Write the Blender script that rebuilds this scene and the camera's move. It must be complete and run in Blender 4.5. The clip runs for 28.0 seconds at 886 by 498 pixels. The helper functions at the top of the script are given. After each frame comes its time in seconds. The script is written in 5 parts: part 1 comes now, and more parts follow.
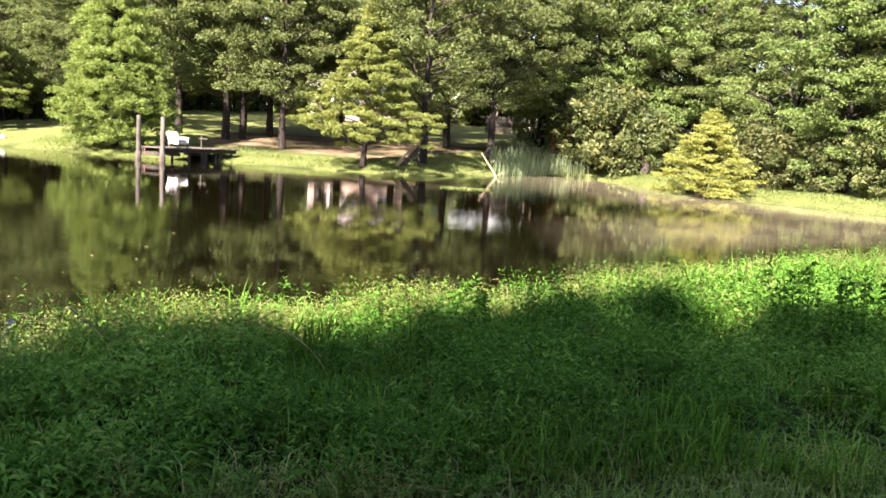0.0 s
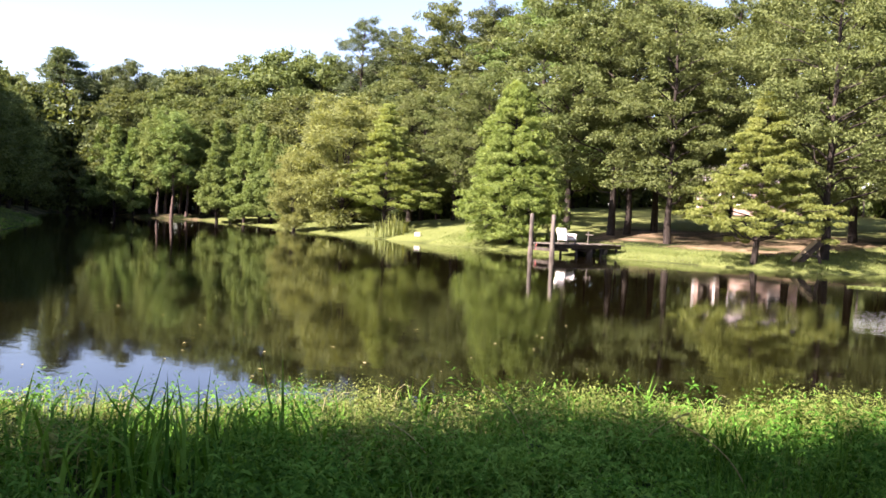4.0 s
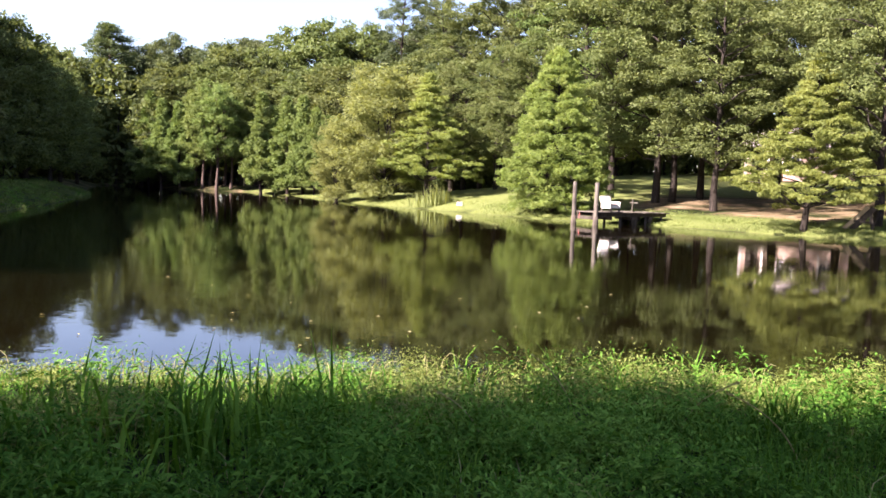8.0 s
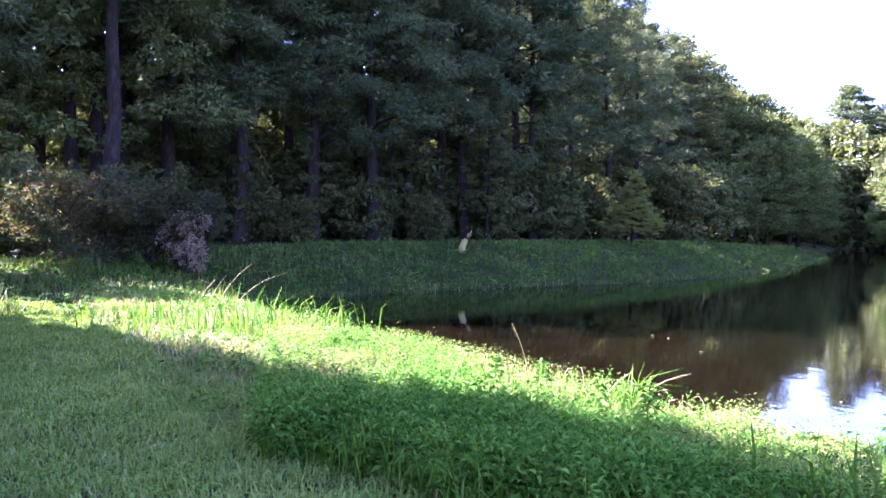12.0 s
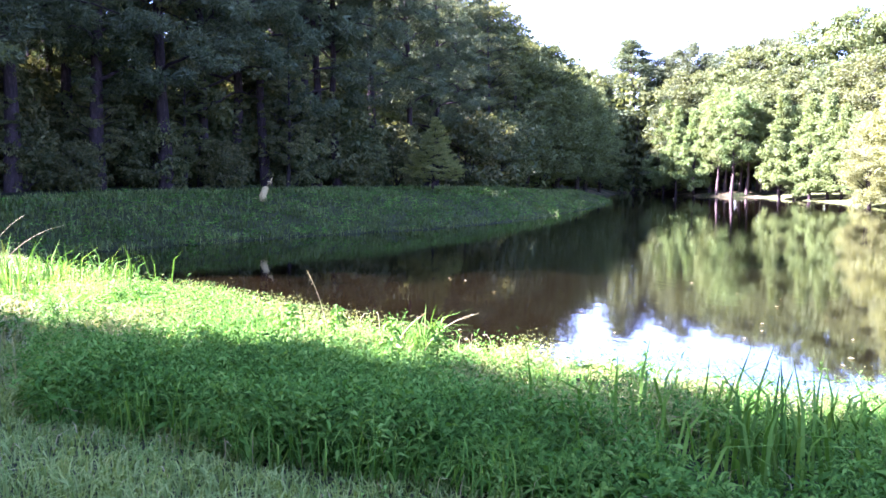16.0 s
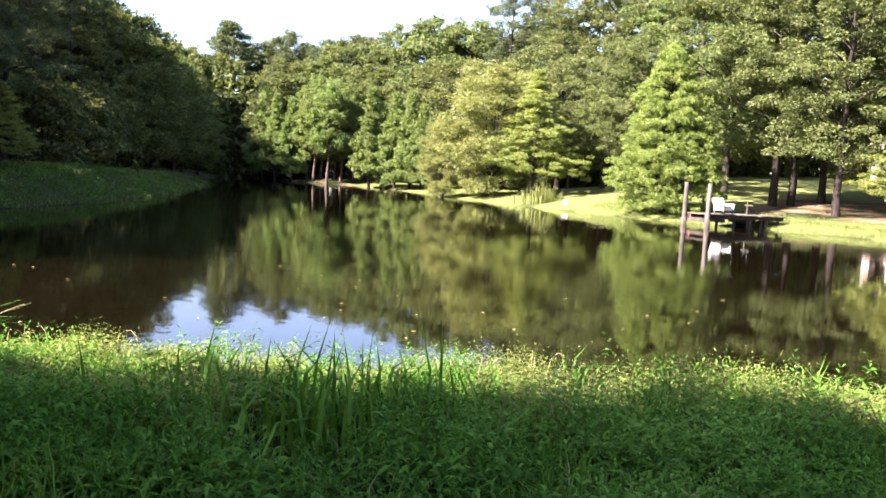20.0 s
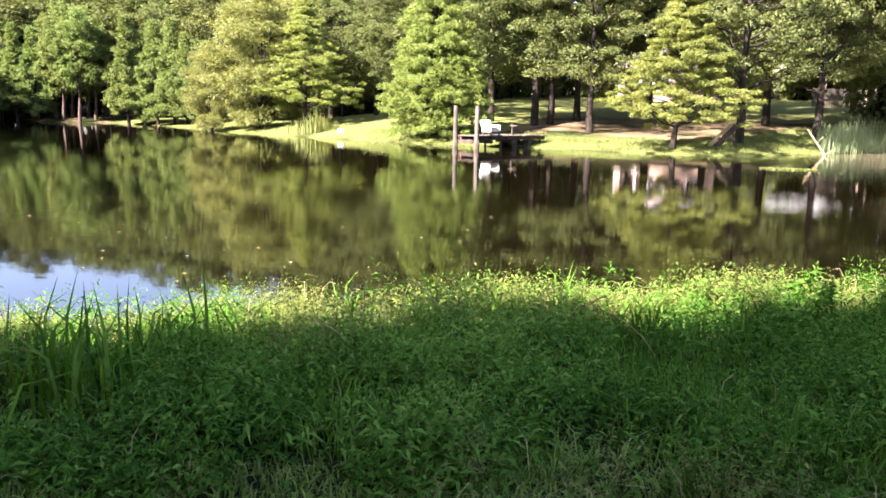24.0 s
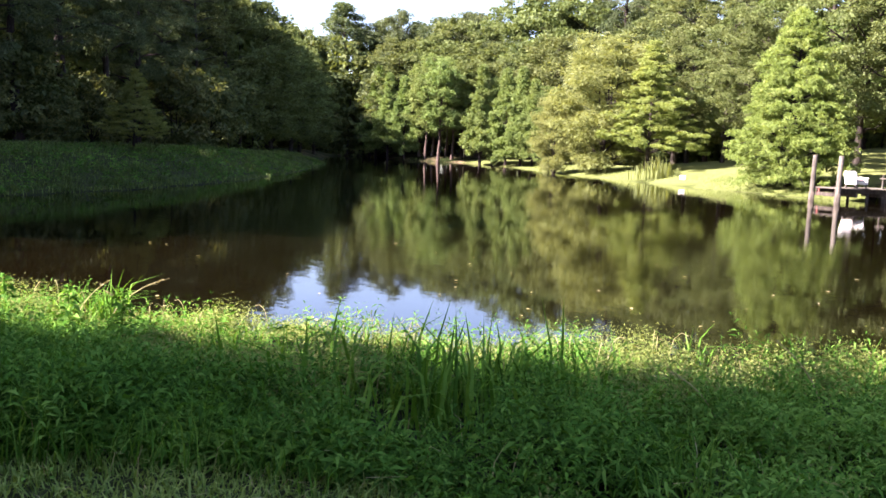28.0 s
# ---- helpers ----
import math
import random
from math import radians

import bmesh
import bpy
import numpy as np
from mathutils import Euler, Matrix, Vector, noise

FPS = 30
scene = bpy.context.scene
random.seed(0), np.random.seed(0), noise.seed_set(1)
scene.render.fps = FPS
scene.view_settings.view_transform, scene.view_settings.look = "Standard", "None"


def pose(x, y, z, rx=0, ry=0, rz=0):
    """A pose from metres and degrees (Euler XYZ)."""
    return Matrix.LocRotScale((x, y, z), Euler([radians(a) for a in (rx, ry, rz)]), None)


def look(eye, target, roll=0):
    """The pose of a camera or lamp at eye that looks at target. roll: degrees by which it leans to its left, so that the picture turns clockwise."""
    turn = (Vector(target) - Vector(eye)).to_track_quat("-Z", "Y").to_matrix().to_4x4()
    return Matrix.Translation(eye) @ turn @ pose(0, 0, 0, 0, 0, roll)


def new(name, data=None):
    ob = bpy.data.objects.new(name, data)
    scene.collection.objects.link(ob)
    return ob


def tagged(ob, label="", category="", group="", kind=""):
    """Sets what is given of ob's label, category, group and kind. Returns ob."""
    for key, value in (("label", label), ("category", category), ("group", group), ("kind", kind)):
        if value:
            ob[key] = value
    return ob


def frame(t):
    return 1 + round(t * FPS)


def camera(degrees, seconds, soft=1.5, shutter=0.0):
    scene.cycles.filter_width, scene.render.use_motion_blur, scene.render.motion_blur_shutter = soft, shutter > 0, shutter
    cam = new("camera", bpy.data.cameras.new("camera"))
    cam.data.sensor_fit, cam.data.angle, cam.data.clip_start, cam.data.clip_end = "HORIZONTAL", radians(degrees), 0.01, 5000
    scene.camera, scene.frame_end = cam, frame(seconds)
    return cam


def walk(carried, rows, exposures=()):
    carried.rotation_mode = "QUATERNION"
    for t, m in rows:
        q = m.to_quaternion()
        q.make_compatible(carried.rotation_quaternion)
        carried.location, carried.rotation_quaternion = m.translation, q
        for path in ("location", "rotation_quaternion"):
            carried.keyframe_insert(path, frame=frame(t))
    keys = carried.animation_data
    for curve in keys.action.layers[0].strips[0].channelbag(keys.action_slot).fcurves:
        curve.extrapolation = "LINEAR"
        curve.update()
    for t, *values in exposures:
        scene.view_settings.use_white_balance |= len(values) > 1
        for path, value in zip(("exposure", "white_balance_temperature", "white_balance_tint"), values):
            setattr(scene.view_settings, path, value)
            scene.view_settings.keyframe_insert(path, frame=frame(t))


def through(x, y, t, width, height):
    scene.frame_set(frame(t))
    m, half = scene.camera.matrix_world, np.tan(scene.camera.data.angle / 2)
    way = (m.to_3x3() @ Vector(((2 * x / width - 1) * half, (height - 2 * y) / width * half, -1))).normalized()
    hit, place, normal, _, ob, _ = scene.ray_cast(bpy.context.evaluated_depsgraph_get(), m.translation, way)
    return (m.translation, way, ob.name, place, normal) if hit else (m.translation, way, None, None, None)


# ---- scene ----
# The camera stands on the near bank and turns; it swings round the body at arm's length.
EYE_Z, ARM = 2.1, 0.456
TURNS = [  # seconds, yaw to the left, pitch up, lean
    (0, -0.38, -7.87, 3.67), (0.5, 0.30, -7.19, 3.69), (1, 1.77, -6.64, 3.48), (1.5, 7.57, -6.31, 3.31),
    (2, 13.54, -6.04, 3.40), (2.5, 18.17, -5.23, 2.74), (3, 21.84, -5.08, 3.12), (3.5, 23.76, -2.46, 3.17),
    (4, 26.47, -2.65, 2.75), (4.5, 30.47, -4.06, 1.83), (6.5, 34.32, -4.84, 2.67), (7, 33.02, -4.98, 2.84),
    (7.5, 29.84, -5.25, 2.25), (8, 29.36, -4.94, 2.13), (8.5, 33.14, -4.83, 1.53), (9, 38.16, -4.39, 1.68),
    (9.5, 50.73, -4.20, 1.33), (10, 58.07, -4.02, 1.99), (10.5, 64.61, -3.34, 0.94), (11, 71.37, -2.07, 0.94),
    (11.5, 77.34, -1.65, 1.01), (13.5, 78.95, -1.80, 0.68), (14, 77.70, -2.23, 0.83), (14.5, 74.50, -2.61, 1.18),
    (15, 69.72, -3.23, 1.00), (15.5, 66.44, -4.59, 0.26), (16, 64.53, -5.33, 0.55), (16.5, 62.18, -5.69, 0.88),
    (17, 60.87, -5.78, 0.63), (17.5, 60.11, -5.94, 0.83), (18, 51.76, -6.28, 2.25), (18.5, 41.17, -5.70, 2.63),
    (19, 38.33, -5.89, 2.46), (19.5, 38.53, -5.72, 2.61), (20, 36.66, -5.51, 3.24), (20.5, 34.81, -6.05, 3.33),
    (21, 33.83, -8.91, 1.72), (21.5, 24.30, -12.65, 2.58), (22, 24.72, -12.96, 2.66), (22.5, 22.31, -12.33, 1.17),
    (24.5, 21.15, -9.03, 1.26), (25, 30.05, -8.40, 1.47), (25.5, 35.89, -7.80, 2.03), (26, 36.87, -7.29, 2.04),
    (26.5, 37.79, -6.81, 2.09), (27, 39.95, -6.68, 2.29), (27.5, 42.60, -7.33, 2.27), (28, 44.44, -7.51, 2.33),
]


def turned(yaw, pitch, lean):
    a, b = radians(yaw), radians(pitch)
    eye = Vector((-ARM * math.sin(a), ARM * math.cos(a), EYE_Z))
    ahead = Vector((-math.sin(a) * math.cos(b), math.cos(a) * math.cos(b), math.sin(b)))
    return look(eye, eye + ahead * 10, lean)


EXPOSURES = [(0, 2.9, 6400, 25), (3, 2.9, 6500, 28), (4, 2.65, 6400, 30), (7, 2.6, 6350, 30), (9, 2.72, 6350, 30), (9.5, 2.35, 6350, 34), (10, 3.25, 5950, 37), (10.5, 3.7, 5750, 44), (11.5, 4.3, 5200, 57),
             (15, 4.4, 5150, 59), (17.0, 4.6, 5100, 58), (17.5, 4.5, 5100, 56), (18.0, 3.5, 5650, 42), (18.5, 2.8, 6050, 36), (19, 3.0, 6150, 33), (22, 3.25, 6350, 26), (25, 3.2, 6350, 30), (28, 3.13, 6200, 31)]
cam = camera(57.5, 28.0, soft=1.6, shutter=0.0)
walk(cam, [(t, turned(yaw, pitch, lean)) for t, yaw, pitch, lean in TURNS], EXPOSURES)

# ---- sky and sun ----
SUN_AZ, SUN_EL = 152.0, 40.0  # degrees to the left of +y, and above the horizon
TO_SUN = Vector((-math.sin(radians(SUN_AZ)) * math.cos(radians(SUN_EL)), math.cos(radians(SUN_AZ)) * math.cos(radians(SUN_EL)), math.sin(radians(SUN_EL))))
world = bpy.data.worlds.new("sky")
scene.world = world
world.use_nodes = True
sky = world.node_tree.nodes.new("ShaderNodeTexSky")
sky.sky_type, sky.sun_disc = "NISHITA", False
sky.sun_elevation, sky.sun_rotation = radians(SUN_EL), radians(-SUN_AZ)
sky.air_density, sky.dust_density, sky.ozone_density = 1.0, 1.2, 1.0
back = world.node_tree.nodes["Background"]
world.node_tree.links.new(sky.outputs[0], back.inputs[0])
back.inputs[1].default_value = 0.062
sun_data = bpy.data.lights.new("sun", "SUN")
sun_data.energy, sun_data.angle, sun_data.color = 5.0, radians(0.6), (1.0, 0.93, 0.80)
sun = new("sun", sun_data)
sun.matrix_world = look(TO_SUN * 200, (0, 0, 0))


# ---- materials ----
def material(name):
    m = bpy.data.materials.new(name)
    m.use_nodes = True
    nt = m.node_tree
    nt.nodes.clear()
    return m, nt, nt.nodes.new, nt.links.new


def ramp(nt, stops):
    r = nt.nodes.new("ShaderNodeValToRGB")
    e = r.color_ramp.elements
    while len(e) < len(stops):
        e.new(0.5)
    for el, (p, c) in zip(e, stops):
        el.position, el.color = p, (*c, 1)
    return r


def noise_node(nt, scale, detail=4.0, rough=0.6, vector=None):
    n = nt.nodes.new("ShaderNodeTexNoise")
    n.inputs["Scale"].default_value, n.inputs["Detail"].default_value, n.inputs["Roughness"].default_value = scale, detail, rough
    if vector is None:
        vector = nt.nodes.new("ShaderNodeNewGeometry").outputs["Position"]
    nt.links.new(vector, n.inputs["Vector"])
    return n


def leaf_material(name, dark, mid, light, through=0.45, gloss=0.012, tint=0.35, sat=0.92):
    """Foliage: every leaf its own shade, patches over the crown, light that shines through."""
    m, nt, node, link = material(name)
    out = node("ShaderNodeOutputMaterial")
    geo, obj = node("ShaderNodeNewGeometry"), node("ShaderNodeObjectInfo")
    big = noise_node(nt, 0.55, 2.0)
    mix = node("ShaderNodeMath")
    mix.operation = "MULTIPLY_ADD"
    link(geo.outputs["Random Per Island"], mix.inputs[0])
    mix.inputs[1].default_value = 0.55
    half = node("ShaderNodeMath")
    half.operation = "MULTIPLY_ADD"
    link(big.outputs["Fac"], half.inputs[0])
    half.inputs[1].default_value = 0.9
    half.inputs[2].default_value = -0.2
    link(half.outputs[0], mix.inputs[2])
    r = ramp(nt, [(0.0, dark), (0.5, mid), (1.0, light)])
    link(mix.outputs[0], r.inputs[0])
    hsv = node("ShaderNodeHueSaturation")
    shift = node("ShaderNodeMapRange")
    shift.inputs["To Min"].default_value, shift.inputs["To Max"].default_value = 0.5 - 0.03 * tint, 0.5 + 0.03 * tint
    link(obj.outputs["Random"], shift.inputs["Value"])
    link(shift.outputs[0], hsv.inputs["Hue"])
    value = node("ShaderNodeMapRange")
    value.inputs["To Min"].default_value, value.inputs["To Max"].default_value = 1 - 0.3 * tint, 1 + 0.3 * tint
    link(obj.outputs["Random"], value.inputs["Value"])
    hsv.inputs["Saturation"].default_value = sat
    link(value.outputs[0], hsv.inputs["Value"])
    link(r.outputs[0], hsv.inputs["Color"])
    diff, trans, glos = node("ShaderNodeBsdfDiffuse"), node("ShaderNodeBsdfTranslucent"), node("ShaderNodeBsdfGlossy")
    glos.inputs["Roughness"].default_value = 0.6
    warm = node("ShaderNodeMixRGB")
    warm.blend_type = "MULTIPLY"
    warm.inputs[0].default_value = 1.0
    warm.inputs[2].default_value = (1.25, 1.15, 0.55, 1)
    link(hsv.outputs[0], warm.inputs[1])
    link(hsv.outputs[0], diff.inputs[0])
    link(warm.outputs[0], trans.inputs[0])
    a, b = node("ShaderNodeMixShader"), node("ShaderNodeMixShader")
    a.inputs[0].default_value, b.inputs[0].default_value = through, gloss
    link(diff.outputs[0], a.inputs[1]), link(trans.outputs[0], a.inputs[2])
    link(a.outputs[0], b.inputs[1]), link(glos.outputs[0], b.inputs[2])
    link(b.outputs[0], out.inputs[0])
    return m


def rough_material(name, stops, scale, rough=0.9, bump=0.3, fine=8.0, stretch=(1, 1, 1), metal=0.0, local=False):
    """A matt natural surface: colours over two scales of noise, with relief."""
    m, nt, node, link = material(name)
    out, bsdf = node("ShaderNodeOutputMaterial"), node("ShaderNodeBsdfPrincipled")
    tex = node("ShaderNodeTexCoord")
    mapping = node("ShaderNodeMapping")
    mapping.inputs["Scale"].default_value = stretch
    link(tex.outputs["Object"], mapping.inputs["Vector"])
    n1 = noise_node(nt, scale, 5.0, 0.65, mapping.outputs[0])
    n2 = noise_node(nt, scale * fine, 3.0, 0.7, mapping.outputs[0])
    add = node("ShaderNodeMath")
    add.operation = "MULTIPLY_ADD"
    link(n2.outputs["Fac"], add.inputs[0])
    add.inputs[1].default_value = 0.5
    sub = node("ShaderNodeMath")
    sub.operation = "MULTIPLY_ADD"
    link(n1.outputs["Fac"], sub.inputs[0])
    sub.inputs[1].default_value, sub.inputs[2].default_value = 1.3, -0.4
    link(sub.outputs[0], add.inputs[2])
    r = ramp(nt, stops)
    link(add.outputs[0], r.inputs[0])
    obj = node("ShaderNodeObjectInfo")
    hsv, value = node("ShaderNodeHueSaturation"), node("ShaderNodeMapRange")
    value.inputs["To Min"].default_value, value.inputs["To Max"].default_value = 0.85, 1.15
    link(obj.outputs["Random"], value.inputs["Value"])
    link(value.outputs[0], hsv.inputs["Value"]), link(r.outputs[0], hsv.inputs["Color"])
    link(hsv.outputs[0], bsdf.inputs["Base Color"])
    bsdf.inputs["Roughness"].default_value, bsdf.inputs["Metallic"].default_value = rough, metal
    bsdf.inputs["Specular IOR Level"].default_value = 0.12 if rough > 0.8 else 0.5
    bp = node("ShaderNodeBump")
    bp.inputs["Strength"].default_value, bp.inputs["Distance"].default_value = bump, 0.03
    link(add.outputs[0], bp.inputs["Height"])
    link(bp.outputs[0], bsdf.inputs["Normal"])
    link(bsdf.outputs[0], out.inputs[0])
    return m


def water_material():
    m, nt, node, link = material("pond_water")
    out, bsdf = node("ShaderNodeOutputMaterial"), node("ShaderNodeBsdfPrincipled")
    murk = noise_node(nt, 0.12, 3.0)
    r = ramp(nt, [(0.3, (0.0021, 0.0015, 0.0006)), (0.7, (0.0036, 0.0025, 0.0009))])
    link(murk.outputs["Fac"], r.inputs[0])
    film, dust = node("ShaderNodeAttribute"), node("ShaderNodeMixRGB")
    film.attribute_name = "film"
    cloud = noise_node(nt, 0.5, 4.0)
    veil = node("ShaderNodeMath")
    veil.operation = "MULTIPLY"
    link(film.outputs["Fac"], veil.inputs[0]), link(cloud.outputs["Fac"], veil.inputs[1])
    link(veil.outputs[0], dust.inputs[0])
    link(r.outputs[0], dust.inputs[1])
    dust.inputs[2].default_value = (0.34, 0.28, 0.18, 1)
    link(dust.outputs[0], bsdf.inputs["Base Color"])
    bsdf.inputs["Roughness"].default_value, bsdf.inputs["IOR"].default_value = 0.035, 1.42
    bsdf.inputs["Specular IOR Level"].default_value = 0.66
    tex, mapping = node("ShaderNodeNewGeometry"), node("ShaderNodeMapping")
    mapping.inputs["Scale"].default_value = (1.0, 1.6, 1.0)
    link(tex.outputs["Position"], mapping.inputs["Vector"])
    small = noise_node(nt, 2.2, 3.0, 0.55, mapping.outputs[0])
    patch = noise_node(nt, 0.16, 2.0)
    gate = node("ShaderNodeMapRange")
    gate.inputs["From Min"].default_value, gate.inputs["From Max"].default_value = 0.42, 0.62
    gate.inputs["To Min"].default_value, gate.inputs["To Max"].default_value = 0.004, 0.017
    link(patch.outputs["Fac"], gate.inputs["Value"])
    bp = node("ShaderNodeBump")
    bp.inputs["Distance"].default_value = 0.25
    link(gate.outputs[0], bp.inputs["Strength"])
    link(small.outputs["Fac"], bp.inputs["Height"])
    link(bp.outputs[0], bsdf.inputs["Normal"])
    link(bsdf.outputs[0], out.inputs[0])
    return m


def ground_material():
    """Soil under grass; drier straw-coloured ground where the lawn is thin; bright turf painted in where the sun falls.
    """
    m, nt, node, link = material("soil_and_thatch")
    out, bsdf = node("ShaderNodeOutputMaterial"), node("ShaderNodeBsdfPrincipled")
    n1, n2 = noise_node(nt, 0.5, 4.0), noise_node(nt, 9.0, 4.0, 0.7)
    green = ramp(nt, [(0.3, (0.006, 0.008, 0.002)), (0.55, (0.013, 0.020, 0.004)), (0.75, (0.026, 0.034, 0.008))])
    link(n2.outputs["Fac"], green.inputs[0])
    straw = ramp(nt, [(0.3, (0.10, 0.062, 0.038)), (0.5, (0.20, 0.138, 0.085)), (0.7, (0.32, 0.245, 0.155))])
    link(n2.outputs["Fac"], straw.inputs[0])
    dry = node("ShaderNodeAttribute")
    dry.attribute_name = "dry"
    f = node("ShaderNodeMath")
    f.operation = "MULTIPLY_ADD"
    link(n1.outputs["Fac"], f.inputs[0])
    f.inputs[1].default_value = 0.9
    base = node("ShaderNodeMath")
    base.operation = "ADD"
    link(dry.outputs["Fac"], base.inputs[0])
    base.inputs[1].default_value = -0.62
    link(base.outputs[0], f.inputs[2])
    sharp = node("ShaderNodeMapRange")
    sharp.inputs["From Min"].default_value, sharp.inputs["From Max"].default_value = 0.1, 0.4
    link(f.outputs[0], sharp.inputs["Value"])
    mix = node("ShaderNodeMixRGB")
    link(sharp.outputs[0], mix.inputs[0])
    link(green.outputs[0], mix.inputs[1]), link(straw.outputs[0], mix.inputs[2])
    sunlit_turf = ramp(nt, [(0.3, (0.070, 0.090, 0.024)), (0.5, (0.120, 0.140, 0.042)), (0.7, (0.185, 0.190, 0.072))])
    link(n2.outputs["Fac"], sunlit_turf.inputs[0])
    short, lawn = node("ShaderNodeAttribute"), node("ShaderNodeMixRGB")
    short.attribute_name = "sunlit_turf"
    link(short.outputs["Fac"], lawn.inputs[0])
    link(mix.outputs[0], lawn.inputs[1]), link(sunlit_turf.outputs[0], lawn.inputs[2])
    link(lawn.outputs[0], bsdf.inputs["Base Color"])
    bsdf.inputs["Roughness"].default_value, bsdf.inputs["Specular IOR Level"].default_value = 0.95, 0.08
    bp = node("ShaderNodeBump")
    bp.inputs["Strength"].default_value, bp.inputs["Distance"].default_value = 0.5, 0.05
    link(n2.outputs["Fac"], bp.inputs["Height"]), link(bp.outputs[0], bsdf.inputs["Normal"])
    link(bsdf.outputs[0], out.inputs[0])
    return m


M_WATER, M_GROUND = water_material(), ground_material()
M_BARK = rough_material("bark", [(0.2, (0.013, 0.010, 0.008)), (0.55, (0.034, 0.027, 0.022)), (0.9, (0.08, 0.066, 0.055))], 3.0, bump=0.8, stretch=(3, 3, 0.7))
M_PINE_BARK = rough_material("pine_bark", [(0.2, (0.014, 0.010, 0.009)), (0.55, (0.034, 0.025, 0.022)), (0.9, (0.085, 0.062, 0.055))], 3.0, bump=0.8, stretch=(3, 3, 0.8))
M_PALE_BARK = rough_material("pale_pine_bark", [(0.2, (0.035, 0.024, 0.020)), (0.55, (0.075, 0.053, 0.044)), (0.9, (0.14, 0.105, 0.088))], 3.0, bump=0.8, stretch=(3, 3, 0.8))
M_GREY_WOOD = rough_material("weathered_wood", [(0.2, (0.05, 0.043, 0.035)), (0.5, (0.095, 0.082, 0.066)), (0.9, (0.17, 0.15, 0.12))], 2.5, bump=0.5, stretch=(4, 4, 0.6))
M_DARK_WOOD = rough_material("dark_damp_wood", [(0.2, (0.025, 0.02, 0.016)), (0.5, (0.06, 0.05, 0.04)), (0.9, (0.12, 0.10, 0.08))], 2.5, bump=0.5, stretch=(4, 4, 0.6))
M_CYPRESS = leaf_material("cypress_foliage", (0.075, 0.12, 0.018), (0.155, 0.23, 0.036), (0.265, 0.33, 0.075))
M_YELLOW = leaf_material("yellowing_cypress_foliage", (0.12, 0.15, 0.022), (0.225, 0.255, 0.042), (0.36, 0.37, 0.085))
M_YOUNG = leaf_material("young_cypress_foliage", (0.08, 0.112, 0.018), (0.165, 0.208, 0.036), (0.275, 0.305, 0.07))
M_OAK = leaf_material("broadleaf_foliage", (0.038, 0.056, 0.013), (0.090, 0.120, 0.028), (0.160, 0.188, 0.052), through=0.32)
# broadleaf colour with the shade of the woods darkened into it
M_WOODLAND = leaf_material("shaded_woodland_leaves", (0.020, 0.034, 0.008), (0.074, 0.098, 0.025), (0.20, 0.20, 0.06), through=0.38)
M_GUM = leaf_material("sunny_broadleaf_foliage", (0.042, 0.072, 0.013), (0.100, 0.150, 0.028), (0.170, 0.215, 0.054), through=0.32)
M_PINE = leaf_material("pine_needles", (0.018, 0.030, 0.012), (0.060, 0.088, 0.032), (0.155, 0.185, 0.075), through=0.32)
M_WILLOW = leaf_material("willow_foliage", (0.125, 0.152, 0.040), (0.182, 0.216, 0.058), (0.235, 0.270, 0.082))
M_RUST = leaf_material("rusty_shrub_foliage", (0.018, 0.034, 0.010), (0.038, 0.060, 0.018), (0.13, 0.065, 0.042))
M_SPRAY = leaf_material("withered_pinkish_foliage", (0.13, 0.085, 0.06), (0.24, 0.17, 0.12), (0.36, 0.27, 0.20), through=0.3)
M_GRASS = leaf_material("bank_grass", (0.014, 0.046, 0.005), (0.061, 0.157, 0.017), (0.18, 0.315, 0.052), through=0.3, gloss=0.005, tint=0.0, sat=1.02)
M_WEED = leaf_material("weed_leaves", (0.009, 0.034, 0.004), (0.056, 0.152, 0.018), (0.185, 0.335, 0.064), through=0.3, gloss=0.005, tint=0.0, sat=1.02)
# M_WEED's plants again, with the sun's yellow-green put into their colour
M_LIT_FRINGE = leaf_material("sunlit_fringe_leaves", (0.042, 0.072, 0.010), (0.140, 0.185, 0.032), (0.25, 0.28, 0.070), through=0.35, gloss=0.006, tint=0.0)
M_LAWN = leaf_material("mown_grass", (0.042, 0.088, 0.009), (0.130, 0.225, 0.024), (0.27, 0.36, 0.066), through=0.35, tint=0.0)
M_YOUNG_PINE = leaf_material("young_pine_needles", (0.055, 0.092, 0.018), (0.120, 0.176, 0.035), (0.190, 0.238, 0.060), through=0.3)
# bank grass twice: sun put into the first colour, shade into the second
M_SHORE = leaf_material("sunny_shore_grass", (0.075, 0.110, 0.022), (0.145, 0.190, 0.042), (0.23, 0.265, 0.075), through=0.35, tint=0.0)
M_BANK = leaf_material("shaded_bank_grass", (0.020, 0.040, 0.005), (0.060, 0.102, 0.014), (0.155, 0.205, 0.040), through=0.3, tint=0.0)
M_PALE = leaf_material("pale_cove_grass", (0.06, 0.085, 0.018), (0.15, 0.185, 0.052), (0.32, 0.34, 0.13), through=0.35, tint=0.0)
M_REED = leaf_material("reed_blades", (0.09, 0.15, 0.06), (0.17, 0.24, 0.11), (0.30, 0.33, 0.17), through=0.35, tint=0.1)
M_STRAW = leaf_material("dry_stalks", (0.15, 0.135, 0.05), (0.27, 0.24, 0.095), (0.40, 0.36, 0.17), through=0.25, tint=0.0)

# ---- mesh helpers ----


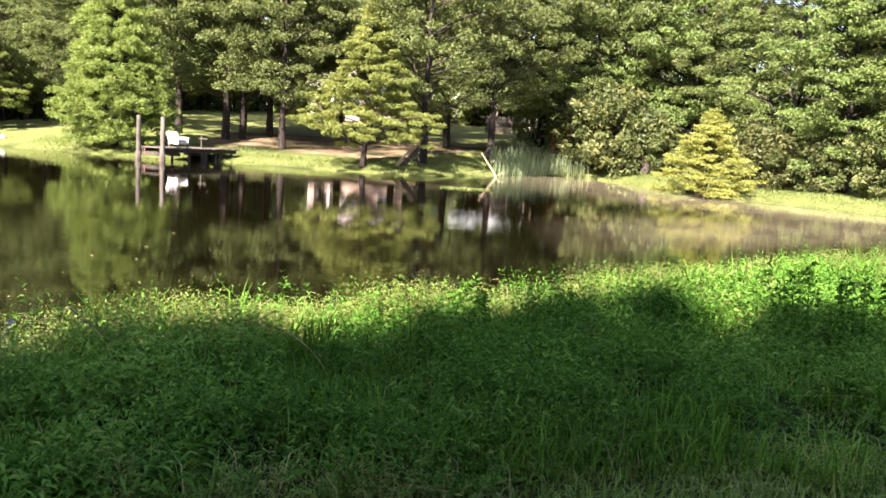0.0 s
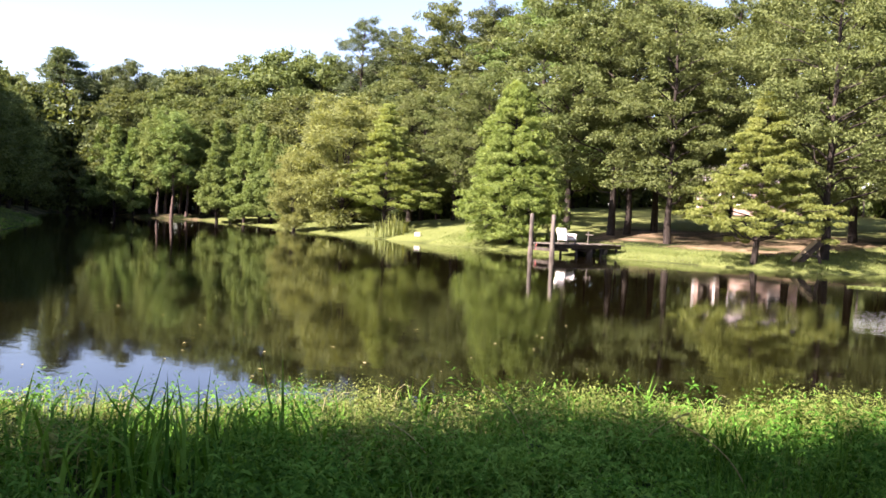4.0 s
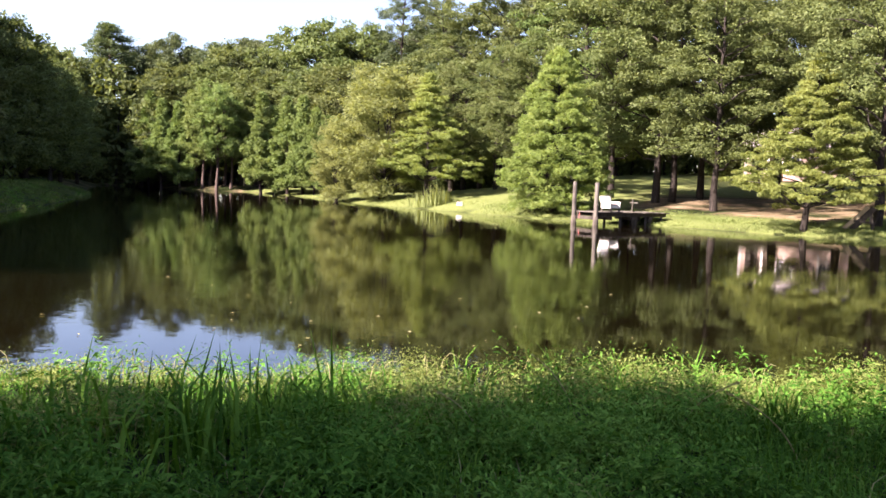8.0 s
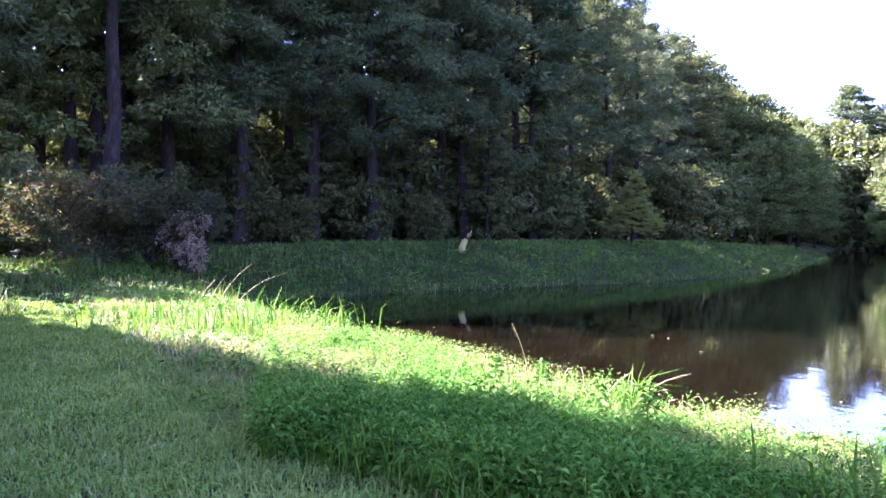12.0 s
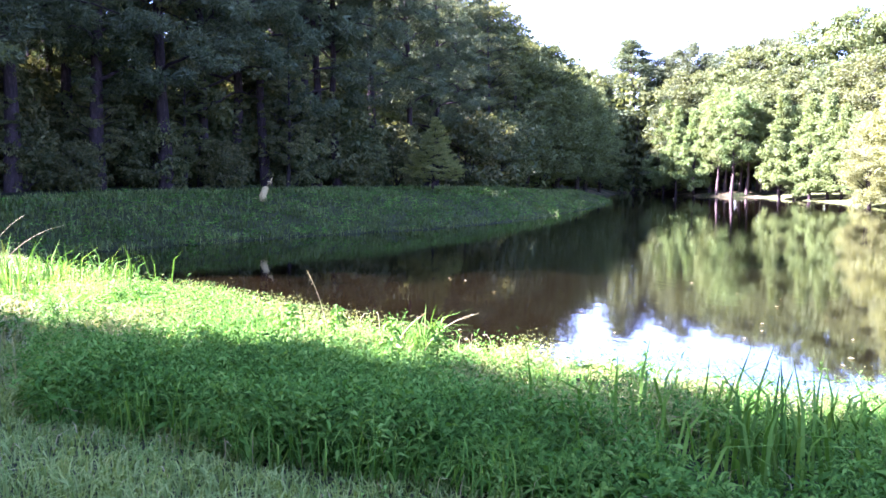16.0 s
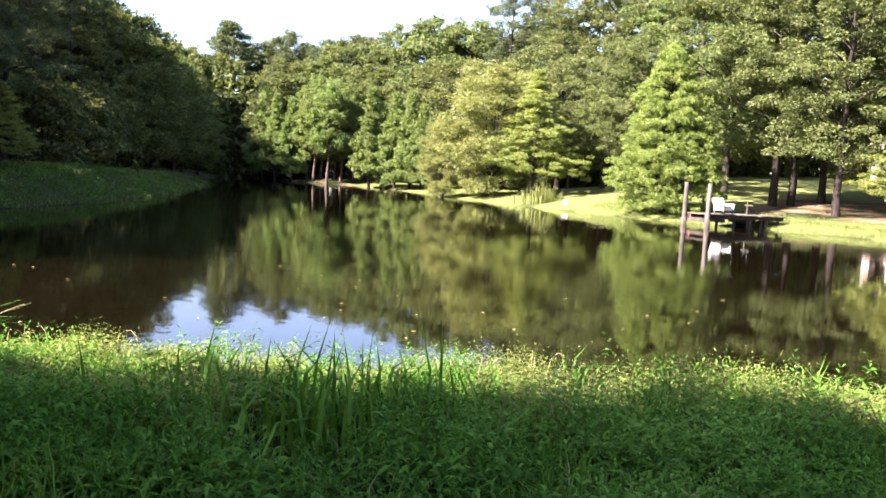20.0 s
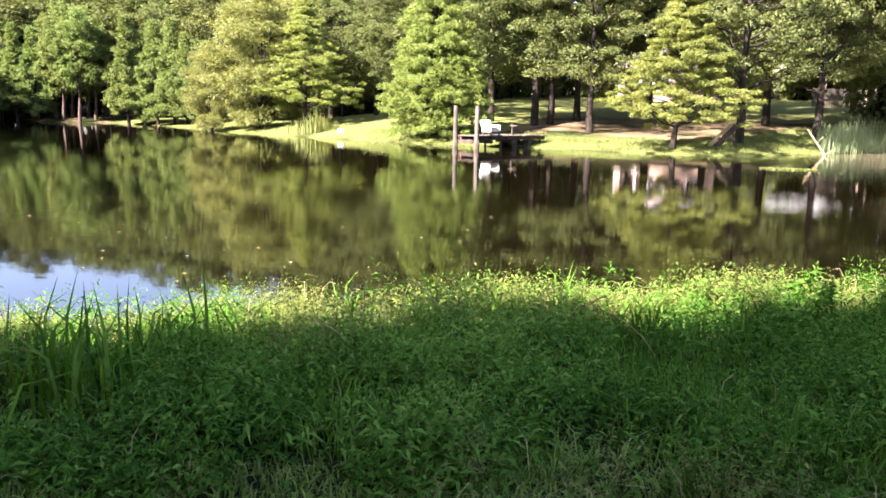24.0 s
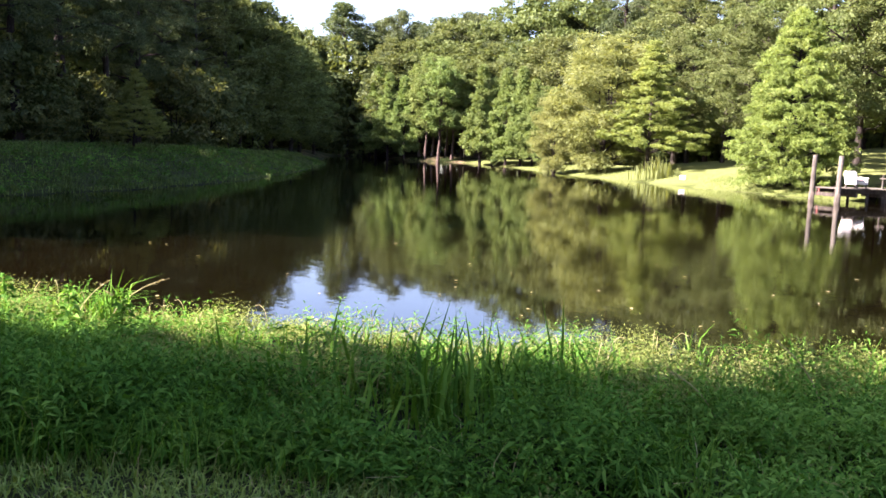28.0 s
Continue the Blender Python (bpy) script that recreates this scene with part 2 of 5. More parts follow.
def np_mesh(name, verts, faces, mat, smooth=False):
    """A mesh from arrays: faces is a list of index arrays, one array for each number of corners."""
    me = bpy.data.meshes.new(name)
    verts = np.asarray(verts, np.float32)
    groups = [np.asarray(f, np.int32) for f in faces if len(f)]
    loops = np.concatenate([f.ravel() for f in groups])
    totals = np.concatenate([np.full(len(f), f.shape[1], np.int32) for f in groups])
    me.vertices.add(len(verts)), me.loops.add(len(loops)), me.polygons.add(len(totals))
    me.vertices.foreach_set("co", verts.ravel())
    me.loops.foreach_set("vertex_index", loops)
    me.polygons.foreach_set("loop_start", np.concatenate([[0], np.cumsum(totals)[:-1]]).astype(np.int32))
    if smooth:
        me.polygons.foreach_set("use_smooth", np.ones(len(totals), bool))
    me.materials.append(mat)
    me.update(calc_edges=True)
    me.validate()
    return me


def part(name, bm, mat, parent, label=""):
    me = bpy.data.meshes.new(name)
    bmesh.ops.recalc_face_normals(bm, faces=bm.faces)
    bm.to_mesh(me)
    bm.free()
    me.materials.append(mat)
    ob = new(name, me)
    ob.parent = parent
    return tagged(ob, label) if label else ob


def thing(name, label, category, m=Matrix(), group="", kind=""):
    ob = new(name)
    ob.empty_display_size = 0.2
    ob.matrix_world = m
    return tagged(ob, label, category, group, kind)


def box(bm, size, at=(0, 0, 0), turn=(0, 0, 0), bevel=0.0):
    m = pose(*at, *turn) @ Matrix.Diagonal((*size, 1))
    made = bmesh.ops.create_cube(bm, size=1.0, matrix=m)
    if bevel:
        edges = list({e for v in made["verts"] for e in v.link_edges})
        bmesh.ops.bevel(bm, geom=edges, offset=bevel, segments=2, affect="EDGES")
    return bm


def boxed(size, at=(0, 0, 0), turn=(0, 0, 0), bevel=0.0):
    return box(bmesh.new(), size, at, turn, bevel)


def unit(v):
    return v / np.maximum(np.linalg.norm(v, axis=-1, keepdims=True), 1e-9)


def tubes(lines, sides=6):
    """Tapered round limbs: each line is (points n x 3, radii n)."""
    V, F, at = [], [], 0
    ang = np.linspace(0, 2 * np.pi, sides, endpoint=False)
    for pts, rad in lines:
        pts, rad = np.asarray(pts, float), np.asarray(rad, float)
        way = unit(np.gradient(pts, axis=0))
        ref = np.where(np.abs(way[:, 2:3]) > 0.9, [[1.0, 0, 0]], [[0, 0, 1.0]])
        a = unit(np.cross(way, ref))
        b = np.cross(way, a)
        ring = pts[:, None] + rad[:, None, None] * (np.cos(ang)[None, :, None] * a[:, None] + np.sin(ang)[None, :, None] * b[:, None])
        V.append(ring.reshape(-1, 3))
        n = len(pts)
        i, j = np.meshgrid(np.arange(n - 1), np.arange(sides), indexing="ij")
        q = np.stack([i * sides + j, i * sides + (j + 1) % sides, (i + 1) * sides + (j + 1) % sides, (i + 1) * sides + j], -1)
        F.append(q.reshape(-1, 4) + at)
        at += n * sides
    return np.concatenate(V), np.concatenate(F)


def leaf_quads(rng, at, along, length, width, droop=0.2):
    """Leaves as small folded rhombs that start at a point and run along a direction."""
    n = len(at)
    along = unit(along)
    side = unit(np.cross(along, rng.normal(size=(n, 3))))
    up = np.cross(side, along)
    length, width = np.broadcast_to(length, n)[:, None], np.broadcast_to(width, n)[:, None]
    mid = at + along * length * 0.45
    tip = at + along * length - np.array([0, 0, 1.0]) * length * droop
    fold = up * width * 0.15
    V = np.stack([at, mid + side * width / 2 + fold, tip, mid - side * width / 2 + fold], 1).reshape(-1, 3)
    return V, np.arange(4 * n).reshape(n, 4)


def leaf_triangles(rng, at, along, length, width):
    """Small foliage as pointed triangles."""
    n = len(at)
    along = unit(along)
    side = unit(np.cross(along, rng.normal(size=(n, 3)))) * (np.broadcast_to(width, n)[:, None] * 0.6)
    root = at - along * (0.1 * length)[:, None]
    V = np.stack([root + side, root - side, at + along * length[:, None]], 1).reshape(-1, 3)
    return V, np.arange(3 * n).reshape(n, 3)


def blades(rng, at, height, width, lean=0.35, way=None):
    """Grass blades in two segments that bend over to one side."""
    n = len(at)
    ang = rng.uniform(0, 2 * np.pi, n)
    bend = np.stack([np.cos(ang), np.sin(ang), np.zeros(n)], 1)
    if way is not None:
        bend = unit(bend + np.asarray(way))
    side = np.stack([-bend[:, 1], bend[:, 0], np.zeros(n)], 1)
    turn = rng.uniform(-1, 1, n)[:, None]
    side = unit(side + bend * turn)
    h, w = np.broadcast_to(height, n)[:, None], np.broadcast_to(width, n)[:, None]
    k = (rng.uniform(0.2, 1.4, n) * lean)[:, None]
    up = np.array([0, 0, 1.0])
    mid = at + up * h * 0.55 + bend * h * 0.2 * k
    tip = at + up * h * (1 - 0.35 * k.clip(0, 1.5)) + bend * h * 0.8 * k
    V = np.stack([at - side * w / 2, at + side * w / 2, mid + side * w * 0.42, mid - side * w * 0.42, tip], 1).reshape(-1, 3)
    i = 5 * np.arange(n)[:, None]
    return V, i + np.array([[0, 1, 2, 3]]), i + np.array([[3, 2, 4]])


def stuff(name, label, category, V, faces, mat):
    return tagged(new(name, np_mesh(name, V, faces, mat)), label, category, kind="stuff")


# ---- the pond's outline: x, y, height of the bank's top, width of its rise, slope behind ----
SHORE = np.array([
    (19.7, 21.8, 0.6, 3, 0.01), (12.8, 18.7, 0.6, 2.5, 0.01), (9.1, 16.0, 0.55, 2, 0), (5.7, 13.5, 0.5, 1.6, 0), (2.6, 11.0, 0.5, 1.4, 0),
    (0.9, 9.3, 0.5, 1.2, 0), (-0.6, 8.1, 0.5, 1.1, 0), (-1.9, 7.3, 0.5, 1.1, 0), (-3.2, 6.5, 0.5, 1.1, 0), (-4.7, 5.8, 0.5, 1.1, 0),
    (-6.3, 4.7, 0.5, 1.1, 0), (-7.6, 3.9, 0.5, 1.1, 0), (-9.2, 3.1, 0.45, 1.2, 0), (-11.7, 2.4, 0.45, 1.4, 0), (-14.6, 1.3, 0.5, 1.8, 0),
    (-18.0, -0.0, 0.6, 2.5, 0.01), (-21.0, -0.6, 0.9, 3, 0.01), (-22.8, 0.9, 1.1, 4, 0.02), (-23.9, 3.0, 1.2, 4.5, 0.02), (-25.9, 7.1, 1.3, 5, 0.02),
    (-28.3, 13.4, 1.3, 5, 0.02), (-32.0, 19.4, 1.3, 5, 0.02), (-39.5, 27.7, 1.2, 4, 0.02), (-46.0, 33.7, 0.9, 3, 0.02), (-51.9, 39.4, 0.6, 2.5, 0.02),
    (-56.3, 41.9, 0.7, 3, 0.02), (-65.2, 49.1, 0.7, 3, 0.02), (-79.0, 61.3, 0.7, 3, 0.02), (-77.0, 65.2, 0.7, 3, 0.02), (-65.1, 59.9, 0.5, 4, 0.02),
    (-60.7, 63.8, 0.5, 4, 0.03), (-52.3, 60.6, 0.5, 4, 0.03), (-44.6, 56.4, 0.5, 4, 0.03), (-35.6, 50.4, 0.5, 4, 0.11), (-28.3, 48.0, 0.5, 4, 0.11),
    (-23.6, 45.8, 0.5, 3, 0.11), (-19.7, 44.7, 0.5, 3, 0.11), (-17.0, 43.6, 0.35, 2.5, 0.075), (-12.4, 44.6, 0.35, 2.5, 0.075), (-8.2, 43.2, 0.35, 2, 0.075),
    (-3.8, 42.6, 0.35, 2, 0.075), (-0.6, 43.0, 0.35, 2, 0.075), (2.9, 49.0, 0.4, 3, 0.08), (6.9, 54.5, 0.4, 3, 0.08), (10.0, 53.0, 0.4, 3, 0.06),
    (12.4, 43.3, 0.4, 3, 0.02), (14.8, 37.7, 0.4, 3, 0.02), (18.1, 33.4, 0.4, 3, 0.02), (23.7, 28.3, 0.5, 3, 0.02), (25.7, 24.4, 0.5, 3, 0.02)])


def shore_distance(x, y):
    """Metres outside (+) or inside (-) of the water's edge, and the bank's figures there."""
    p = np.stack([np.ravel(x), np.ravel(y)], -1).astype(float)
    a, b = SHORE, np.roll(SHORE, -1, 0)
    best, figures = np.full(len(p), 1e9), np.zeros((len(p), 3))
    inside = np.zeros(len(p), bool)
    for u, v in zip(a, b):
        d = v[:2] - u[:2]
        k = np.clip(((p - u[:2]) @ d) / (d @ d), 0, 1)
        far = np.hypot(*(p - u[:2] - k[:, None] * d).T)
        near = far < best
        best = np.where(near, far, best)
        figures[near] = (u[2:] + k[:, None] * (v[2:] - u[2:]))[near]
        crosses = (u[1] > p[:, 1]) != (v[1] > p[:, 1])
        with np.errstate(divide="ignore", invalid="ignore"):
            inside ^= crosses & (p[:, 0] < (v[0] - u[0]) * (p[:, 1] - u[1]) / (v[1] - u[1]) + u[0])
    return np.where(inside, -best, best), figures


def wobble(x, y):
    return (np.sin(0.9 * x + 1.3 * y) + np.sin(2.3 * x - 1.1 * y + 1) * 0.6 + np.sin(0.37 * x + 0.21 * y + 2) * 1.5) / 3.1


def ground_z(x, y):
    s, fig = shore_distance(x, y)
    s = s + 0.25 * wobble(np.ravel(x) * 1.9, np.ravel(y) * 1.9) * (np.hypot(np.ravel(x), np.ravel(y)) > 16)
    top, wide, slope = fig.T
    k = np.clip(s / wide, 0, 1)
    rise = 0.03 + (top - 0.03) * (k * k * (3 - 2 * k)) ** 0.8
    x, y = np.ravel(x), np.ravel(y)
    lawn = np.clip((x + 36) / 12, 0, 1) * np.clip((y - 30) / 8, 0, 1) * np.clip((24 - x) / 10, 0, 1)
    rise = rise + slope * np.clip(s - wide, 0, 45) * (1 - lawn) + lawn * 0.078 * np.clip(y - 45.5, 0, 42) * np.clip(s / 6, 0, 1)
    z = np.where(s > 0, rise, -0.03 - 0.35 * np.clip(-s, 0, 3))
    return z + 0.03 * wobble(np.ravel(x), np.ravel(y)) * np.clip(s, 0, 1)


def ground_at(x, y):
    return float(ground_z(np.array([x]), np.array([y]))[0])


def place(az, dist):
    """A spot on the ground in that direction (degrees to the left of +y) from where one stands."""
    az = az * 0.983
    x, y = -dist * math.sin(radians(az)), dist * math.cos(radians(az))
    return x, y, ground_at(x, y)


def lump(x, y, scale, seed, table=np.random.default_rng(77).random((64, 64))):
    """Smooth hillocks between 0 and 1, about one to each square of the scale."""
    u, v = np.ravel(x) / scale + 17.3 * seed, np.ravel(y) / scale + 9.1 * seed
    i, j = np.floor(u).astype(int), np.floor(v).astype(int)
    a, b = u - i, v - j
    a, b = a * a * (3 - 2 * a), b * b * (3 - 2 * b)
    t = lambda p, q: table[p % 64, q % 64]  # noqa: E731
    return t(i, j) * (1 - a) * (1 - b) + t(i + 1, j) * a * (1 - b) + t(i, j + 1) * (1 - a) * b + t(i + 1, j + 1) * a * b


def weeds_from(p):
    """How far the mown grass reaches from where one stands, before the weeds begin."""
    az = np.degrees(np.arctan2(-p[:, 0], p[:, 1]))
    edge = np.interp(az, [-40, -25, -10, 0, 22, 40, 53, 65, 77, 89, 95, 103, 120], [5.2, 4.7, 4.2, 3.5, 3.4, 3.6, 4.0, 4.4, 4.9, 5.8, 8.0, 13.0, 30.0])
    return edge + 0.35 * (lump(p[:, 0], p[:, 1], 0.5, 3) - 0.5)


# ---- ground and water ----
def build_ground():
    n = 280
    u = np.linspace(-1, 1, n)
    span = math.asinh(1800 / 7.0)
    gx = 7.0 * np.sinh(u * span) - 4
    gy = 7.0 * np.sinh(u * span) + 8
    X, Y = np.meshgrid(gx, gy, indexing="ij")
    s, _ = shore_distance(X, Y)
    Z = ground_z(X, Y)
    V = np.stack([X.ravel(), Y.ravel(), Z], 1)
    i, j = np.meshgrid(np.arange(n - 1), np.arange(n - 1), indexing="ij")
    q = (i * n + j).ravel()
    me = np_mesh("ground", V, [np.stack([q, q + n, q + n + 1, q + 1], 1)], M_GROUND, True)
    x, y = X.ravel(), Y.ravel()
    dry = np.where((y > 42) & (x > -17) & (x < 12), 0.42, 0.0) * np.clip((s - 3.0) / 3, 0, 1)
    dry += np.where((x < -46) & (y > 40) & (s < 5), 0.3, 0)
    dry += 0.2 * np.exp(-(((x + 6.6) / 0.5) ** 2 + ((y + 0.2) / 0.35) ** 2)) 
    me.attributes.new("dry", "FLOAT", "POINT").data.foreach_set("value", dry.astype(np.float32))
    # sunlight put into the colour: bright turf on sunny stretches, a trace elsewhere
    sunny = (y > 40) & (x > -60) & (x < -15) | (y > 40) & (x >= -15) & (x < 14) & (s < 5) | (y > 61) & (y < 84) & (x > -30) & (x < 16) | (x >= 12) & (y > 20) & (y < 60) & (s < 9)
    sunlit_turf = np.where(sunny & (s > -0.3) & (s < 44), 0.9, 0.0) + np.where((x + y < -12) & (x < -19) & (s > 0) & (s < 7), 0.12, 0.0) + np.where((np.hypot(x, y) < weeds_from(np.stack([x, y], 1))) & (s > 1.5) & (x > -18), 0.12, 0.0)
    me.attributes.new("sunlit_turf", "FLOAT", "POINT").data.foreach_set("value", sunlit_turf.astype(np.float32))
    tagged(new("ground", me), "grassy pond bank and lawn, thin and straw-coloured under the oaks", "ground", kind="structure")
    bm = bmesh.new()
    bmesh.ops.create_grid(bm, x_segments=124, y_segments=80, size=0.5, matrix=Matrix.Translation((-28, 31, 0)) @ Matrix.Diagonal((124, 80, 1, 1)))
    me = bpy.data.meshes.new("water")
    bm.to_mesh(me), bm.free()
    me.materials.append(M_WATER)
    co = np.array([v.co for v in me.vertices])
    s, _ = shore_distance(co[:, 0], co[:, 1])
    far_side = np.clip((co[:, 0] - 2) / 5, 0, 1) * np.clip((co[:, 1] - 14 - 0.6 * co[:, 0]) / 5, 0, 1)
    film = 1.6 * np.clip(1.15 - np.abs(s) / 9, 0, 1) * far_side + 0.9 * np.clip(1 - np.abs(s) / 1.2, 0, 1) * (co[:, 0] > 2)
    me.attributes.new("film", "FLOAT", "POINT").data.foreach_set("value", np.clip(film, 0, 1).astype(np.float32))
    tagged(new("water", me), "still brown pond water mirroring the trees and the sky", "pond", kind="structure")


build_ground()


# ---- trees ----
def shape_ovate(u):
    return np.where(u < 0.28, 0.82 + 0.64 * u, np.maximum(0.0, (1 - u) / 0.72) ** 0.56) + 0.015


def shape_cone(u):
    return (1 - u) ** 0.95 * np.minimum(1, 0.8 + 2.0 * u) + 0.02


def shape_round(u):
    return np.sqrt(np.maximum(0.03, 1 - (2 * u - 0.85) ** 2 / 1.35))


def shape_pine(u):
    return np.sqrt(np.maximum(0.04, 1 - (1.75 * u - 0.75) ** 2)) * 0.95


def shape_fan(u):
    return np.minimum(1, 0.75 + u) * np.sqrt(np.maximum(0.02, 1 - u ** 3))


def grow(seed, height, wide, bare, boughs, clumps, leaves, clump, leaf, shape, rise=0.2, flat=0.5, radius=None, stems=1, limbs=True, droop=0.15, inner=0.35):
    """One tree at the origin. bare: share of the height without boughs; clump: radius of a leaf clump; leaf: length and width.
    Returns the meshes' arrays: wood (V, F) and foliage (V, F)."""
    rng = np.random.default_rng(seed)
    lines, spots, sizes = [], [], []
    radius = radius or height * 0.016
    axes = []
    for k in range(stems):
        out = rng.normal(size=2) * (0.0 if stems == 1 else 0.22 * wide)
        h = np.linspace(-0.04, 0.97, 9)
        sway = np.cumsum(rng.normal(size=(9, 2)) * height * 0.006, 0)
        pts = np.stack([sway[:, 0] + out[0] * np.clip(h, 0, 1) ** 0.7, sway[:, 1] + out[1] * np.clip(h, 0, 1) ** 0.7, h * height * (1 if k == 0 else rng.uniform(0.8, 0.98))], 1)
        r = radius / math.sqrt(stems) * (1.02 - h.clip(0, 1)) ** 0.75 + 0.008
        r[0], r[1] = r[0] * 1.45, r[1] * 1.2
        axes.append(pts)
        lines.append((pts, r))
    golden = 2.39996
    for b in range(boughs):
        u = (b + rng.uniform(0, 1)) / boughs
        z = height * (bare + (1 - bare) * u)
        axis = axes[b % stems]
        az = b * golden + rng.normal() * 0.5
        reach = wide * float(shape(np.array(u))) * rng.uniform(0.72, 1.12)
        tip_z = z + reach * rise * rng.uniform(0.4, 1.6)
        start_z = max(height * bare * 0.8, z - reach * 0.25)
        sx, sy = np.interp(start_z, axis[:, 2], axis[:, 0]), np.interp(start_z, axis[:, 2], axis[:, 1])
        k = np.linspace(0, 1, 6)
        sag = -droop * reach * k ** 2 + 0.06 * reach * np.sin(k * 3.1)
        pts = np.stack([sx + np.cos(az) * reach * k, sy + np.sin(az) * reach * k, start_z + (tip_z - start_z) * k + sag], 1)
        pts[1:-1] += rng.normal(size=(4, 3)) * 0.03 * reach
        if limbs:
            r0 = radius * 0.28 * (1 - 0.6 * u) + 0.01
            lines.append((pts, r0 * (1 - 0.85 * k) + 0.004))
        n = max(2, int(clumps * (0.5 + 0.7 * reach / wide)))
        t = rng.uniform(inner, 1.02, n) ** 0.8
        c = np.stack([np.interp(t, k, pts[:, a]) for a in range(3)], 1)
        side = np.array([-np.sin(az), np.cos(az), 0.0])
        c += side * (rng.normal(size=(n, 1)) * 0.30 * reach * t[:, None] ** 0.7)
        c[:, 2] += rng.normal(size=n) * clump * 0.5
        spots.append(c)
        sizes.append(clump * rng.uniform(0.6, 1.25, n))
    spots, sizes = np.concatenate(spots), np.concatenate(sizes)
    which = rng.integers(0, len(spots), leaves)
    off = unit(rng.normal(size=(leaves, 3))) * rng.uniform(0.25, 1, (leaves, 1)) ** 0.5
    off[:, 2] *= flat
    at = spots[which] + off * sizes[which][:, None]
    along = unit(off + rng.normal(size=(leaves, 3)) * 0.6 + np.array([0, 0, -0.25]))
    size = rng.uniform(0.6, 1.3, leaves)
    foliage = leaf_triangles(rng, at, along, leaf[0] * size, leaf[1] * size)
    return tubes(lines, 5), foliage


KINDS = {}


def tree_kind(key, name, wood_mat, leaf_mat, category="tree", **figures):
    wood, foliage = grow(**figures)
    KINDS[key] = (name, np_mesh("trunk", wood[0], [wood[1]], wood_mat, True), np_mesh("crown", foliage[0], [foliage[1]], leaf_mat), figures["height"], category)


def plant(key, az, dist, height, label, turn=None, group="", wide=1.0, sink=0.0, at=None):
    """One tree of a kind, scaled to its height, standing on the ground."""
    name, wood, crown, h, category = KINDS[key]
    x, y, z = at if at else place(az, dist)
    k = height / h
    turn = (az * 37.0 + dist * 11.0) % 360 if turn is None else turn
    ob = thing(name, label, category, Matrix.LocRotScale((x, y, z - sink), Euler((0, 0, radians(turn))), (k * wide, k * wide, k)), group)
    for n, me in (("trunk", wood), ("crown", crown)):
        p = new(n, me)
        p.parent = ob
    return ob


tree_kind("cypress_a", "cypress_tree", M_BARK, M_CYPRESS, seed=3, height=9, wide=3.15, bare=0.04, boughs=150, clumps=11, leaves=150000, clump=0.27, leaf=(0.135, 0.038), shape=shape_ovate, rise=0.10, flat=0.6, droop=0.26, radius=0.16)
tree_kind("cypress_y", "cypress_tree", M_BARK, M_YELLOW, seed=5, height=8.3, wide=4.4, bare=0.08, boughs=60, clumps=9, leaves=34000, clump=0.42, leaf=(0.18, 0.065), shape=shape_cone, rise=0.14, flat=0.34, droop=0.10, radius=0.13)
tree_kind("cypress_g", "cypress_tree", M_BARK, M_YOUNG, seed=6, height=8.3, wide=4.0, bare=0.17, boughs=64, clumps=9, leaves=80000, clump=0.36, leaf=(0.14, 0.042), shape=shape_cone, rise=0.14, flat=0.34, droop=0.10, radius=0.13)
tree_kind("oak_a", "oak_tree", M_BARK, M_OAK, seed=7, height=17, wide=6.2, bare=0.21, boughs=44, clumps=8, leaves=62000, clump=0.70, leaf=(0.155, 0.085), shape=shape_round, rise=0.30, flat=0.5, radius=0.22)
tree_kind("oak_b", "oak_tree", M_BARK, M_GUM, seed=8, height=16, wide=5.8, bare=0.14, boughs=44, clumps=8, leaves=56000, clump=0.66, leaf=(0.15, 0.085), shape=shape_round, rise=0.22, flat=0.42, radius=0.30)
tree_kind("gum", "sweetgum_tree", M_BARK, M_GUM, seed=11, height=15, wide=4.4, bare=0.06, boughs=54, clumps=7, leaves=46000, clump=0.62, leaf=(0.16, 0.09), shape=shape_fan, rise=0.15, flat=0.38, radius=0.22)
tree_kind("pine_a", "pine_tree", M_PINE_BARK, M_PINE, seed=13, height=21, wide=4.1, bare=0.38, boughs=46, clumps=6, leaves=38000, clump=0.50, leaf=(0.25, 0.042), shape=shape_pine, rise=0.28, flat=0.6, radius=0.25)
tree_kind("pine_b", "pine_tree", M_PINE_BARK, M_PINE, seed=17, height=20, wide=3.6, bare=0.28, boughs=48, clumps=6, leaves=38000, clump=0.50, leaf=(0.25, 0.042), shape=shape_pine, rise=0.22, flat=0.6, radius=0.23)
tree_kind("trunk_pine", "pine_tree", M_PINE_BARK, M_PINE, seed=14, height=21, wide=3.4, bare=0.34, boughs=34, clumps=7, leaves=8000, clump=0.60, leaf=(0.40, 0.12), shape=shape_pine, rise=0.2, flat=0.5, radius=0.24)
tree_kind("edge_pine", "pine_tree", M_PALE_BARK, M_YOUNG_PINE, seed=21, height=11, wide=2.6, bare=0.30, boughs=40, clumps=6, leaves=20000, clump=0.45, leaf=(0.24, 0.06), shape=shape_pine, rise=0.3, flat=0.7, radius=0.15)
tree_kind("oak_far", "oak_tree", M_BARK, M_OAK, seed=37, height=17, wide=5.6, bare=0.10, boughs=60, clumps=9, leaves=30000, clump=0.75, leaf=(0.26, 0.145), shape=shape_round, rise=0.30, flat=0.55, radius=0.30)
